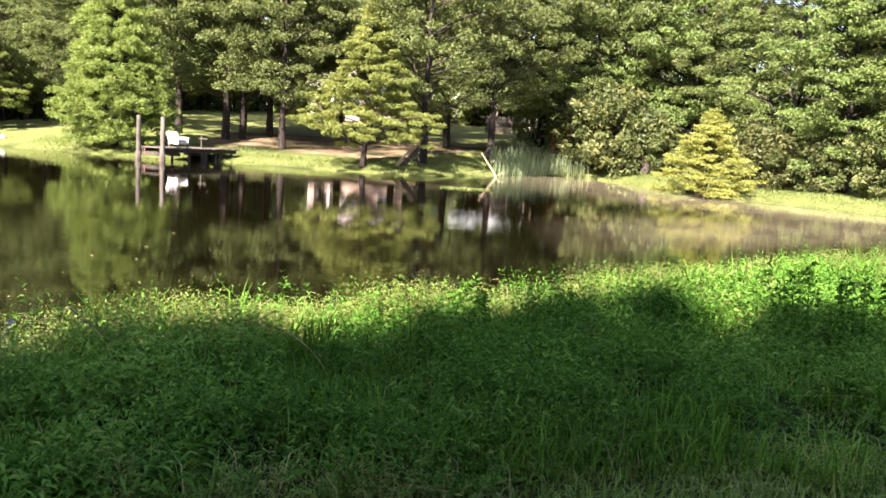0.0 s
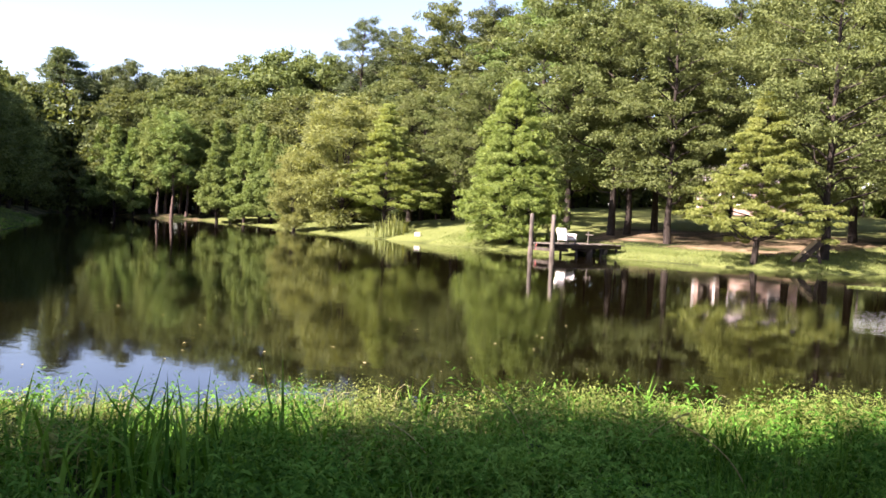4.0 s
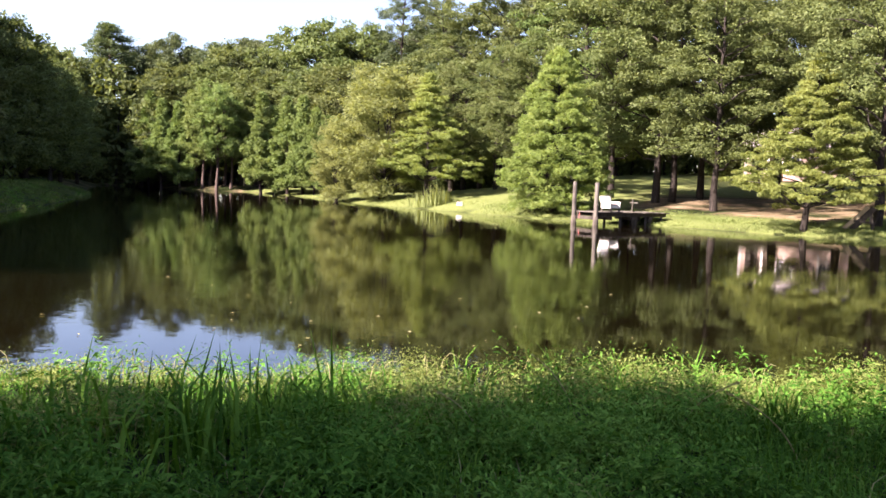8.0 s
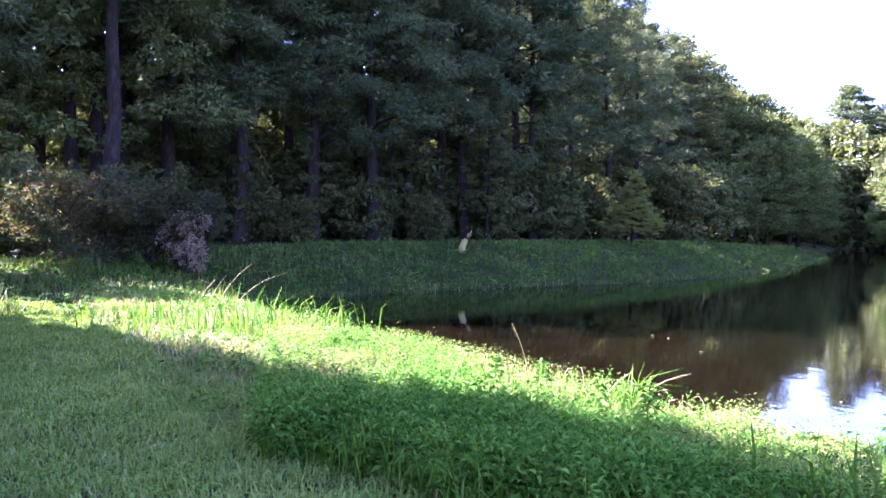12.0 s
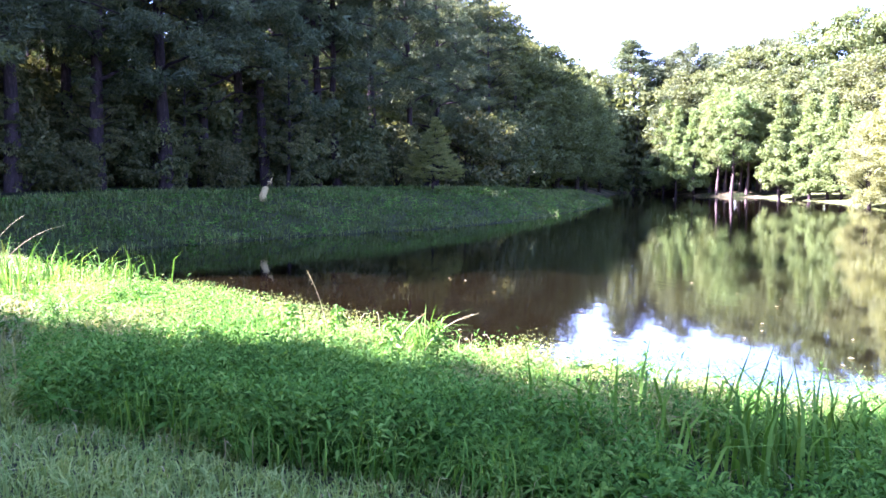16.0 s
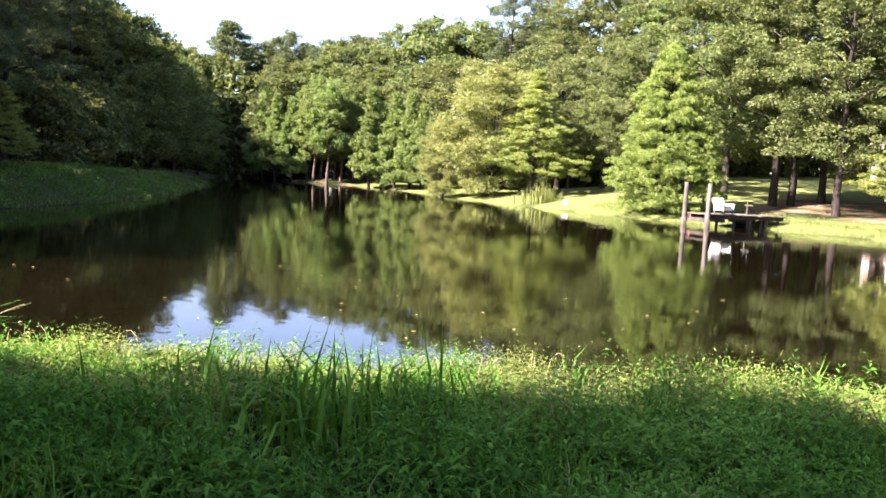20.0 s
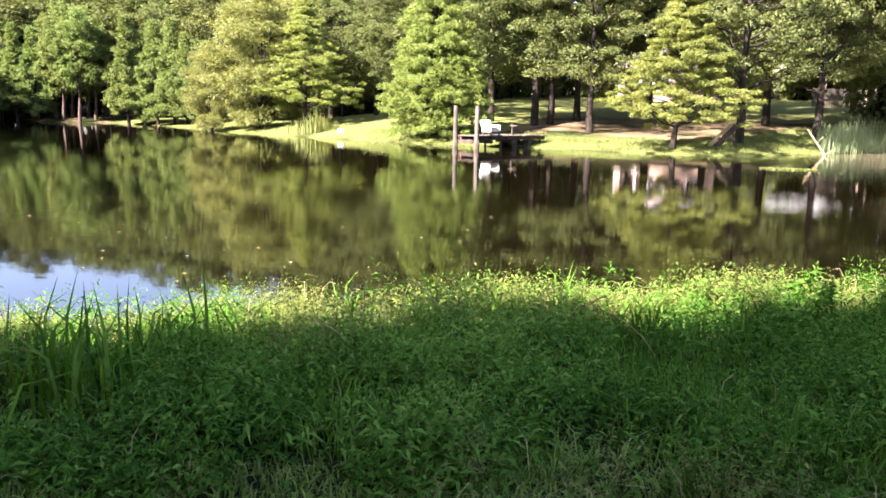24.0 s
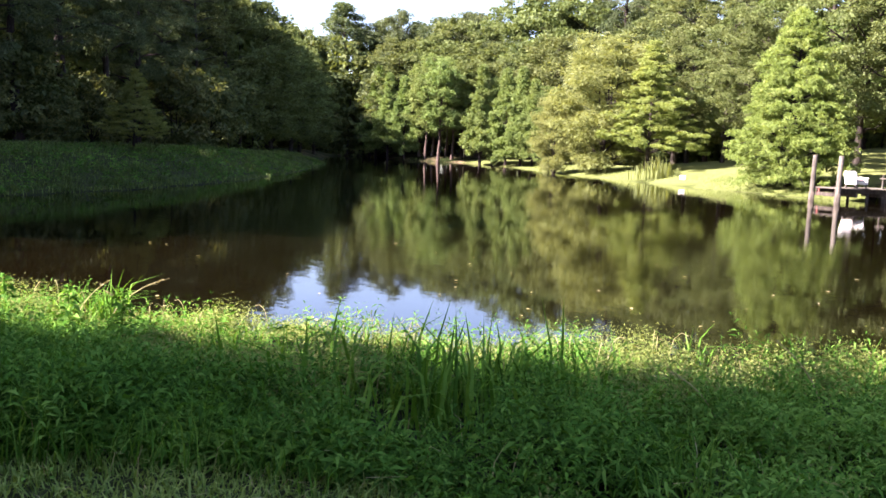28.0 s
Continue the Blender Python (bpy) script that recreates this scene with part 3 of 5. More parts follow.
tree_kind("pine_far", "pine_tree", M_PINE_BARK, M_PINE, seed=38, height=20, wide=4.2, bare=0.30, boughs=56, clumps=8, leaves=30000, clump=0.62, leaf=(0.32, 0.085), shape=shape_pine, rise=0.25, flat=0.6, radius=0.23)
tree_kind("shade", "oak_tree", M_BARK, M_OAK, seed=39, height=18, wide=4.6, bare=0.12, boughs=60, clumps=8, leaves=9000, clump=0.9, leaf=(0.75, 0.5), shape=shape_fan, rise=0.25, flat=0.6, radius=0.28)
tree_kind("young_pine", "pine_tree", M_PINE_BARK, M_YOUNG_PINE, seed=19, height=10, wide=2.5, bare=0.08, boughs=50, clumps=7, leaves=30000, clump=0.44, leaf=(0.24, 0.07), shape=shape_cone, rise=0.35, flat=0.7, radius=0.12)
tree_kind("bough_pine", "pine_tree", M_PINE_BARK, M_PINE, seed=48, height=20, wide=4.2, bare=0.24, boughs=30, clumps=9, leaves=46000, clump=0.62, leaf=(0.24, 0.04), shape=shape_fan, rise=0.05, flat=0.5, droop=0.28, inner=0.3, radius=0.25)
tree_kind("full_pine", "pine_tree", M_PINE_BARK, M_PINE, seed=47, height=19, wide=4.3, bare=0.05, boughs=80, clumps=7, leaves=46000, clump=0.62, leaf=(0.32, 0.075), shape=shape_ovate, rise=0.22, flat=0.55, radius=0.25)
tree_kind("willow", "willow_tree", M_BARK, M_WILLOW, seed=23, height=10, wide=3.1, bare=0.02, boughs=80, clumps=9, leaves=50000, clump=0.5, leaf=(0.22, 0.055), shape=shape_round, rise=0.55, flat=0.9, radius=0.14, stems=4)
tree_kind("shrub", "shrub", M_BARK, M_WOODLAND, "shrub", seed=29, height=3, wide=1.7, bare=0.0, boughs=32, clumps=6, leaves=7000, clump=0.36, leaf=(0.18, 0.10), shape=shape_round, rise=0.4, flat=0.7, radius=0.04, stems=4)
tree_kind("rusty", "shrub", M_BARK, M_RUST, "shrub", seed=31, height=2.2, wide=1.6, bare=0.0, boughs=26, clumps=6, leaves=6500, clump=0.24, leaf=(0.12, 0.05), shape=shape_round, rise=0.9, flat=0.9, radius=0.03, stems=6)
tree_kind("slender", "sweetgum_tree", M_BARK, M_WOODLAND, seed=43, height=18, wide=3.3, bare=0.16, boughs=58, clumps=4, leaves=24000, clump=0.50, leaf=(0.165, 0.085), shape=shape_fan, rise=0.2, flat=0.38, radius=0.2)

# far shore, from the inlet round to the open lawn
LIT_PINE = "tall loblolly pine with a bare trunk at the far shore"


def plant_to(key, az, dist, top, label, group, wide=1.0):
    """A tree whose crown ends at that height over the water."""
    return plant(key, az, dist, (top - place(az, dist)[2]) / 1.02, label, group=group, wide=wide)


for az, dist, top, key in [(57.6, 88, 13.5, "oak_far"), (56.4, 104, 14.5, "pine_far"), (55.2, 108, 14.6, "pine_far"), (50.9, 112, 16.6, "oak_far"), (49.7, 106, 17.6, "pine_far"), (48.7, 104, 18.4, "pine_far"), (47.4, 106, 17.2, "pine_far"),
                           (46.2, 102, 17.4, "pine_far"), (45.0, 100, 17.0, "oak_far"), (43.9, 102, 18.2, "pine_far"), (43.0, 100, 17.8, "pine_far"), (41.9, 100, 15.6, "pine_far"), (40.4, 96, 18.4, "oak_far"),
                           (38.9, 92, 18.9, "oak_far"), (37.6, 94, 17.2, "pine_far"), (36.4, 92, 18.7, "oak_far"), (35.0, 92, 18.0, "pine_far"), (33.6, 88, 22.4, "pine_a"), (32.4, 92, 18.6, "pine_far"), (31.3, 88, 19.8, "pine_far"),
                           (30.1, 84, 20.6, "pine_a"), (28.7, 84, 18.4, "oak_a"), (27.4, 82, 21.0, "pine_a"), (26.0, 78, 21.5, "oak_a"), (24.3, 74, 21.5, "pine_b"), (22.0, 76, 21.0, "oak_a"), (20.0, 70, 20.5, "oak_b")]:
    plant_to(key, az, dist, top, LIT_PINE if "pine" in key else "tall leafy tree in the woods behind the far shore", "far shore woods")
plant_to("full_pine", 52.8, 105, 19.3, "broad dark pine with boughs down to the ground at the inlet", "far shore woods", wide=1.45)
for az, dist, top, key in [(49.9, 99, 12.6, "full_pine"), (48.7, 99, 14.0, "oak_far"), (47.5, 100, 13.6, "full_pine"), (46.3, 98, 14.4, "oak_far"), (45.1, 98, 13.8, "full_pine"), (43.9, 96, 13.6, "oak_far"),
                           (42.7, 95, 14.0, "full_pine"), (41.5, 92, 13.0, "oak_far"), (40.3, 90, 13.4, "full_pine"), (39.1, 88, 13.4, "oak_far"), (37.7, 84, 13.0, "oak_far"), (36.2, 82, 13.2, "full_pine"), (34.6, 80, 12.6, "oak_far"), (33.0, 78, 13.0, "oak_far"), (31.2, 76, 12.8, "full_pine"), (29.4, 74, 12.4, "oak_far")]:
    plant_to(key, az, dist, top, "dense mid-height pine behind the far water's edge" if "pine" in key else "mid-height leafy tree behind the far water's edge", "far shore middle trees", wide=1.1)
for az, dist, top, key in [(50.3, 97, 10.6, "young_pine"), (49.4, 94, 9.6, "young_pine"), (48.2, 92, 9.2, "young_pine"), (47.3, 92, 10.4, "edge_pine"), (46.8, 90, 10.0, "edge_pine"), (46.3, 92, 11.6, "edge_pine"), (45.8, 89, 10.9, "edge_pine"),
                           (45.3, 92, 11.4, "edge_pine"), (44.8, 90, 10.4, "edge_pine"), (44.2, 94, 11.2, "edge_pine"), (42.8, 82, 9.8, "young_pine"), (41.9, 82, 8.6, "young_pine"), (41.0, 80, 9.4, "young_pine"), (40.0, 78, 9.4, "young_pine"), (39.2, 77, 8.2, "young_pine"), (38.2, 76, 7.6, "gum")]:
    plant_to(key, az, dist, top, "sunlit young pine at the far water's edge" if "pine" in key else "sunlit young broadleaf tree at the far water's edge", "far shore edge trees")
plant("willow", 34.4, 64, 9.6, "olive-green feathery willow on the far bank", wide=1.35)
plant("oak_a", 24.0, 62, 10.5, "dull green broadleaf tree behind the lawn", turn=30)
plant("willow", 37.6, 66, 6.2, "low olive-green willow on the far bank", turn=80)
plant("cypress_g", 31.2, 61, 9.0, "yellow-green young cypress with layered boughs")
plant("oak_a", 28.6, 70, 10.0, "dull green broadleaf tree behind the lawn")
plant("oak_a", 26.4, 66, 11.0, "dull green broadleaf tree behind the lawn", turn=140)
plant("cypress_a", 22.2, 50.0, 9.6, "bright green bald cypress at the water's edge beside the dock", wide=0.94)

# oaks on the lawn
for az, dist, h, key in [(18.2, 58, 16, "oak_a"), (15.2, 56, 17, "oak_a"), (14.2, 57, 16, "oak_a"), (12.2, 60, 16, "oak_a"), (11.2, 52, 14.5, "oak_a"), (7.6, 66, 18, "oak_a"),
                         (1.6, 48, 15.5, "oak_a"), (-0.2, 58, 17, "oak_a"), (-3.2, 55, 16, "oak_a"), (3.6, 64, 17, "oak_a")]:
    plant(key, az, dist, h, "old oak with a dark trunk on the shaded lawn", group="oaks on the lawn", turn=az * 61 % 360)
plant("cypress_g", 5.6, 44.0, 8.4, "yellow-green young cypress on the lawn by the water")

# right-hand woods
for az, dist, h, key in [(-6.5, 66, 17, "oak_b"), (-9.5, 62, 16, "oak_b"), (-12.0, 60, 17, "oak_a"), (-14.5, 62, 16, "gum"), (-17.5, 60, 17, "oak_b"), (-20.5, 56, 16, "oak_a"),
                         (-23.5, 50, 13.5, "oak_b"), (-26.6, 47, 14, "gum"), (-29.5, 46, 14, "oak_b"), (-33, 46, 15, "oak_a"), (-37, 44, 15, "oak_b"), (-42, 44, 16, "pine_b"),
                         (-8, 80, 19, "pine_b"), (-13, 78, 20, "pine_a"), (-18, 74, 19, "pine_b"), (-23, 68, 19, "pine_a"), (-28, 62, 18, "pine_b"), (-33, 60, 19, "oak_a"),
                         (15, 92, 20, "pine_a"), (10, 98, 20, "pine_b"), (5, 98, 21, "oak_a"), (0, 96, 21, "pine_a"), (-4, 90, 20, "oak_a"), (18, 84, 20, "oak_a")]:
    if dist > 72:
        key = "pine_far" if "pine" in key else "oak_far"
    plant(key, az, dist, h, "leafy sunlit tree at the edge of the woods across the water" if key in ("oak_b", "gum") else "tall dark tree in the woods across the water", group="woods across the water")
plant("cypress_y", -18.2, 42.5, 4.3, "small yellow-orange cypress at the water's edge", wide=1.35)
for az, dist, h in [(-10.5, 57, 4.5), (-12.2, 55, 5), (-14, 54, 3.5), (-21.5, 46, 3.0), (-25, 46, 2.6), (-29, 44, 3.0)]:
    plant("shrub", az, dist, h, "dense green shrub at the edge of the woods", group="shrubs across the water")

# dark woods on the shaded bank
for az, dist, h, key in [(58.6, 66, 11.5, "gum"), (60.5, 62, 11, "gum"), (62.3, 58, 12.5, "slender"), (64.3, 54, 13.5, "pine_b"), (66.2, 49, 14, "bough_pine"), (68.3, 46, 15.5, "pine_b"), (70.6, 43, 17, "bough_pine"),
                         (73.0, 41, 17, "pine_a"), (75.5, 40, 18, "bough_pine"), (77.8, 38, 18, "pine_b"), (80.0, 38, 19, "bough_pine"), (82.5, 37, 18, "slender"), (84.6, 34.5, 19, "bough_pine"), (87.0, 37, 19, "pine_b"),
                         (89.0, 34, 20, "bough_pine"), (91.6, 38, 18, "slender"), (93.6, 32.5, 20, "bough_pine"), (95.8, 36, 19, "pine_b"), (98.6, 32, 21, "bough_pine"), (100.4, 35, 18, "slender"), (102.6, 27, 20, "pine_a"),
                         (104.0, 30, 20, "pine_a"), (106.5, 33, 18, "slender"), (109, 28, 20, "pine_b"), (113, 30, 20, "pine_a"), (108.5, 32, 18, "oak_a"), (101.5, 31.5, 18, "oak_a"), (118, 30, 18, "slender"),
                         (72, 54, 18, "slender"), (78, 50, 19, "pine_b"), (84, 48, 19, "slender"), (96, 46, 19, "slender"), (67, 58, 15, "pine_b"), (76.5, 37, 7, "slender"), (83.5, 35.5, 6, "slender"), (88.5, 34, 8, "slender"), (94.8, 33, 6, "slender"), (101, 32, 7, "slender"), (109.5, 28, 9, "slender"),
                         (74.4, 40.5, 19, "trunk_pine"), (81.4, 41, 20, "trunk_pine"), (85.6, 36.5, 20, "trunk_pine"), (90.6, 36, 20, "trunk_pine"), 
                         (96.6, 34, 20, "trunk_pine"), (97.4, 36, 21, "trunk_pine"), (103.3, 31, 21, "trunk_pine"), (107.6, 30, 20, "trunk_pine"), (111, 33, 12, "slender"), (103, 38, 13, "slender"), (93, 41, 13, "slender"), (82, 42, 13, "slender"), (76, 58, 19, "slender"), (80, 60, 19, "pine_b"), (69, 72, 19, "oak_a"), (66, 92, 19, "oak_a"), (63, 98, 17, "oak_a"), (60, 102, 15.5, "oak_a"),
                         (56.8, 104, 14.6, "oak_a"), (58.2, 100, 14.8, "oak_a"), (59.4, 96, 14.5, "oak_a"), (61, 96, 15.5, "oak_a"), (62.6, 92, 16.5, "oak_a"), (55.6, 106, 14.5, "oak_a"), (57.8, 80, 12, "oak_a"), (58.8, 75, 12, "oak_a"), (60, 70, 12.5, "oak_a"),
                         (55.2, 98, 9.5, "oak_a"), (53.6, 105, 10.5, "oak_a"), (54.6, 86, 8, "oak_a"), (55.6, 79, 8.5, "oak_a"), (56.2, 74, 9.5, "oak_a"), (57.6, 70, 9, "oak_a"), (57.5, 84, 10, "oak_a"), (59, 78, 12, "oak_a"), (61, 74, 13, "pine_b"), (63, 70, 15, "oak_a"), (65, 66, 16, "oak_a"),
                         (67.5, 66, 18, "pine_b"), (70, 62, 18, "oak_a"), (73, 64, 19, "pine_b"), (58.5, 92, 13.5, "oak_a"), (61.5, 88, 15.5, "pine_b"), (64.5, 84, 18, "oak_a"), (68, 80, 20, "pine_b"), (71, 76, 20, "oak_a")]:
    if dist > 60:
        key = "pine_far" if "pine" in key else "oak_far"
    plant(key, az, dist, h, "tall pine in the dark woods on the shaded bank" if "pine" in key else "leafy tree in the dark woods on the shaded bank", group="shaded bank woods")
for az, dist, h in [(62, 54, 4.5), (64, 50, 4.0), (69, 44, 3), (71.5, 41, 2.4), (76, 38, 2.2), (81, 36, 1.8), (85, 35, 2.4), (90, 33, 1.6), (93, 33, 2.2), (99, 30, 1.8), (108, 26, 2.6),
                    (73, 42, 4.2), (75.5, 41, 3.6), (78, 40.5, 4.4), (80.5, 39.5, 3.8), (83, 39, 4.6), (85.5, 38, 4.0), (88, 37.5, 4.4), (90.5, 37, 3.6), (92.8, 36.5, 4.2), (95, 36, 3.8), (97.2, 35.5, 4.4), (99.5, 34.5, 3.8), (102, 34, 4.2)]:
    plant("shrub", az, dist, h, "dark understorey shrub on the shaded bank", group="shaded bank shrubs")
for az, dist, h in [(51.0, 107, 5.0), (51.9, 104, 4.4), (52.7, 103, 5.0), (53.5, 104, 4.6), (54.4, 101, 5.2), (55.4, 97, 5.0)]:
    plant("shrub", az, dist, h, "dark shrub at the head of the inlet", group="inlet shrubs", wide=1.4)
plant("cypress_g", 66.4, 39.5, 3.4, "small pale young cypress on the shaded bank", wide=1.05)
tree_kind("spray", "shrub", M_PALE_BARK, M_SPRAY, "shrub", seed=33, height=1.7, wide=0.9, bare=0.0, boughs=30, clumps=5, leaves=3600, clump=0.16, leaf=(0.11, 0.035), shape=shape_fan, rise=1.3, flat=0.9, radius=0.02, stems=6)
plant("spray", 97.2, 22.0, 1.3, "withered pinkish-tan shrub at the edge of the woods")
for az, dist, h in [(97.8, 23, 1.5), (99.6, 22.5, 1.7), (102.2, 22.5, 1.8), (105, 21.5, 1.7)]:
    plant("rusty", az, dist, h, "rusty brown and red-leaved shrub at the edge of the woods", group="rusty shrubs", wide=1.25)

# woods behind the camera, whose shade falls over the near bank
for x, y, h, wide in [(-20, -9.5, 7.0, 0.9), (-15, -10, 8.0, 0.9), (-12.2, -8.2, 7.8, 0.9), (-10.6, -8.8, 10.6, 0.9), (-9.2, -9.6, 13.1, 0.9), (-8.0, -10.6, 15.5, 0.8),
                      (-6.6, -11.2, 17.3, 0.75), (-4.6, -11.2, 17.1, 0.75), (-2.2, -11.5, 16.9, 0.8), (0.6, -11, 15.0, 0.8), (3.4, -11, 13.4, 0.85), (6.4, -11, 12.2, 0.85), (10, -10, 11.5, 0.9),
                      (15, -8, 11, 0.95), (21, -6, 12, 1), (28, -2, 12, 1), (-15, -25, 14, 1), (-5, -21, 16, 1), (3, -19, 13, 1), (12, -20, 12, 1)]:
    plant("shade", 0, 0, h, "shade tree in the woods behind the near bank", group="woods behind the near bank", turn=x * 77 % 360, at=(x, y, ground_at(x, y)), wide=wide)


# deep woods that close the view behind the first rows
def woods(name, label, spots, height, leaf, per, mat, seed):
    rng = np.random.default_rng(seed)
    spots = np.asarray(spots, float)
    lines = []
    for x, y in spots:
        h = height * rng.uniform(0.5, 0.75)
        z = ground_at(x, y)
        k = np.linspace(0, 1, 4)
        lines.append((np.stack([x + rng.normal() * 0.4 * k, y + rng.normal() * 0.4 * k, z - 0.2 + h * k], 1), 0.17 * (1.05 - k) + 0.02))
    V, F = tubes(lines, 5)
    stuff(name.replace("woods", "trunks"), "many thin trunks deep in the woods", "woods", V, [F], M_BARK)
    at = np.repeat(spots, per, 0)
    n = len(at)
    top = np.repeat(height * rng.uniform(0.7, 1.1, len(spots)), per)
    u = rng.uniform(0, 1, n)
    r = 3.0 * np.sqrt((u + 0.25) * (1.02 - u) + 0.02) * rng.uniform(0.3, 1, n) ** 0.5
    ang = np.repeat(rng.uniform(0, 6.28, len(spots)), per) + rng.integers(0, 9, n) * 0.7 + rng.normal(size=n) * 0.2
    p = np.column_stack([at[:, 0] + r * np.cos(ang), at[:, 1] + r * np.sin(ang)])
    p = np.column_stack([p, ground_z(p[:, 0], p[:, 1]) + 0.1 + u * top])
    V, F = leaf_quads(rng, p, rng.normal(size=(n, 3)), leaf * rng.uniform(0.6, 1.3, n), leaf * 0.5, 0.2)
    stuff(name, label, "woods", V, [F], mat)


def arc(az0, az1, step, near, far, seed):
    rng = np.random.default_rng(seed)
    az = np.radians(np.arange(az0, az1, step) + rng.uniform(-0.4, 0.4, len(np.arange(az0, az1, step))) * step)
    d = rng.uniform(near, far, len(az))
    return np.column_stack([-d * np.sin(az), d * np.cos(az)])


woods("far_woods", "dense green woods behind the far shore", np.concatenate([arc(18, 60, 0.55, 112, 132, 1), arc(18, 58, 0.9, 98, 106, 4)]), 13, 0.75, 420, M_OAK, 51)
woods("lawn_woods", "dense woods behind the lawn and across the water", arc(-48, 19, 0.7, 88, 112, 2), 14, 0.65, 480, M_OAK, 52)
woods("lawn_thicket", "dark undergrowth behind the lawn", np.concatenate([arc(-46, 32, 0.45, 84, 90, 6), arc(-46, -6, 0.7, 64, 72, 7)]), 6.0, 0.6, 300, M_OAK, 54)
woods("bank_woods", "deep dark woods on the shaded bank", np.concatenate([arc(58, 128, 0.8, 62, 84, 3), arc(70, 118, 1.0, 47, 58, 5)]), 11, 0.5, 900, M_OAK, 53)


# ---- grass, weeds, reeds ----
def scatter(rng, n, x0, x1, y0, y1, keep):
    p = np.stack([rng.uniform(x0, x1, n), rng.uniform(y0, y1, n)], 1)
    s, _ = shore_distance(p[:, 0], p[:, 1])
    k = keep(p, s)
    p, s = p[k], s[k]
    return np.column_stack([p, ground_z(p[:, 0], p[:, 1])]), s


def patchy(p, scale=1.0):
    return 0.5 + 0.5 * wobble(p[:, 0] * scale * 1.7 + 3, p[:, 1] * scale * 1.7)


def hollow(p, rng=np.random.default_rng(44)):
    """Thin dark dips in the weeds."""
    x, y = p[:, 0] + 0.12 * np.sin(p[:, 1] * 9), p[:, 1] + 0.10 * np.sin(p[:, 0] * 7)
    deep = np.zeros(len(p))
    for hx, hy, r, flat in [(1.4, 5.45, 0.5, 0.22), (2.5, 5.3, 0.6, 0.25), (3.2, 5.2, 0.45, 0.5), (-0.5, 4.0, 0.3, 0.6), (-2.6, 4.1, 0.24, 0.6), (-4.0, 3.2, 0.24, 0.6), (0.9, 4.6, 0.16, 0.6)]:
        deep = np.maximum(deep, 1.35 - ((x - hx) / r) ** 2 - ((y - hy) / (flat * r)) ** 2)
    return deep * 0.8 > rng.random(len(p))


def weeds(rng, at, height, leaf, count=14):
    """Leafy weeds: a stem and leaves that climb it."""
    n = len(at)
    h = np.broadcast_to(height, n)
    lean = rng.normal(size=(n, 3)) * 0.22
    lean[:, 2] = 1
    i = np.repeat(np.arange(n), count)
    t = np.tile(np.linspace(0.12, 1.0, count), n) + rng.uniform(-0.04, 0.04, n * count)
    base = at[i] + lean[i] * (h[i] * t)[:, None]
    ang = np.tile(np.arange(count) * 2.4, n) + rng.uniform(0, 6.28, n)[i]
    out = np.stack([np.cos(ang), np.sin(ang), rng.uniform(0.0, 1.0, n * count)], 1)
    k = leaf * (1.15 - 0.55 * t) * rng.uniform(0.7, 1.3, n * count)
    return leaf_quads(rng, base, out, k, k * 0.22, 0.28)


def sprigs(rng, at, tall, leaf, nodes=5, slim=0.27, low=0.4):
    """Leafy sprigs: pairs of pointed leaves, each pair crosswise to the last, that lie open to the sky and close up to the tip."""
    n, m = len(at), 2 * nodes
    tall = np.broadcast_to(tall, n)
    lean = rng.normal(size=(n, 3)) * 0.3
    lean[:, 2] = 1
    i = np.repeat(np.arange(n), m)
    t = np.tile(np.repeat(np.linspace(low, 1.0, nodes), 2), n)
    ang = np.tile(np.repeat(np.arange(nodes) * 1.7, 2) + np.tile([0, np.pi], nodes), n) + rng.uniform(0, 6.28, n)[i] + rng.normal(size=n * m) * 0.25
    base = at[i] + lean[i] * (tall[i] * t)[:, None]
    out = np.stack([np.cos(ang), np.sin(ang), np.zeros(n * m)], 1)
    rise = np.array([0, 0, 1.0]) * (0.05 + 1.1 * ((t - low) / (1 - low)) ** 3 + rng.normal(size=n * m) * 0.45)[:, None]
    along = unit(out + rise)
    side = np.stack([-out[:, 1], out[:, 0], rng.normal(size=n * m) * 0.5], 1)
    k = (np.broadcast_to(leaf, n)[i] * (1.1 - 0.5 * ((t - low) / (1 - low)) ** 2) * rng.uniform(0.65, 1.25, n * m))[:, None]
    mid = base + along * k * 0.42
    tip = base + along * k - np.array([0, 0, 1.0]) * k * 0.28
    fold = np.array([0, 0, 1.0]) * k * 0.03
    V = np.stack([base, mid + side * k * slim / 2 + fold, tip, mid - side * k * slim / 2 + fold], 1).reshape(-1, 3)
    return V, np.arange(4 * n * m).reshape(-1, 4)


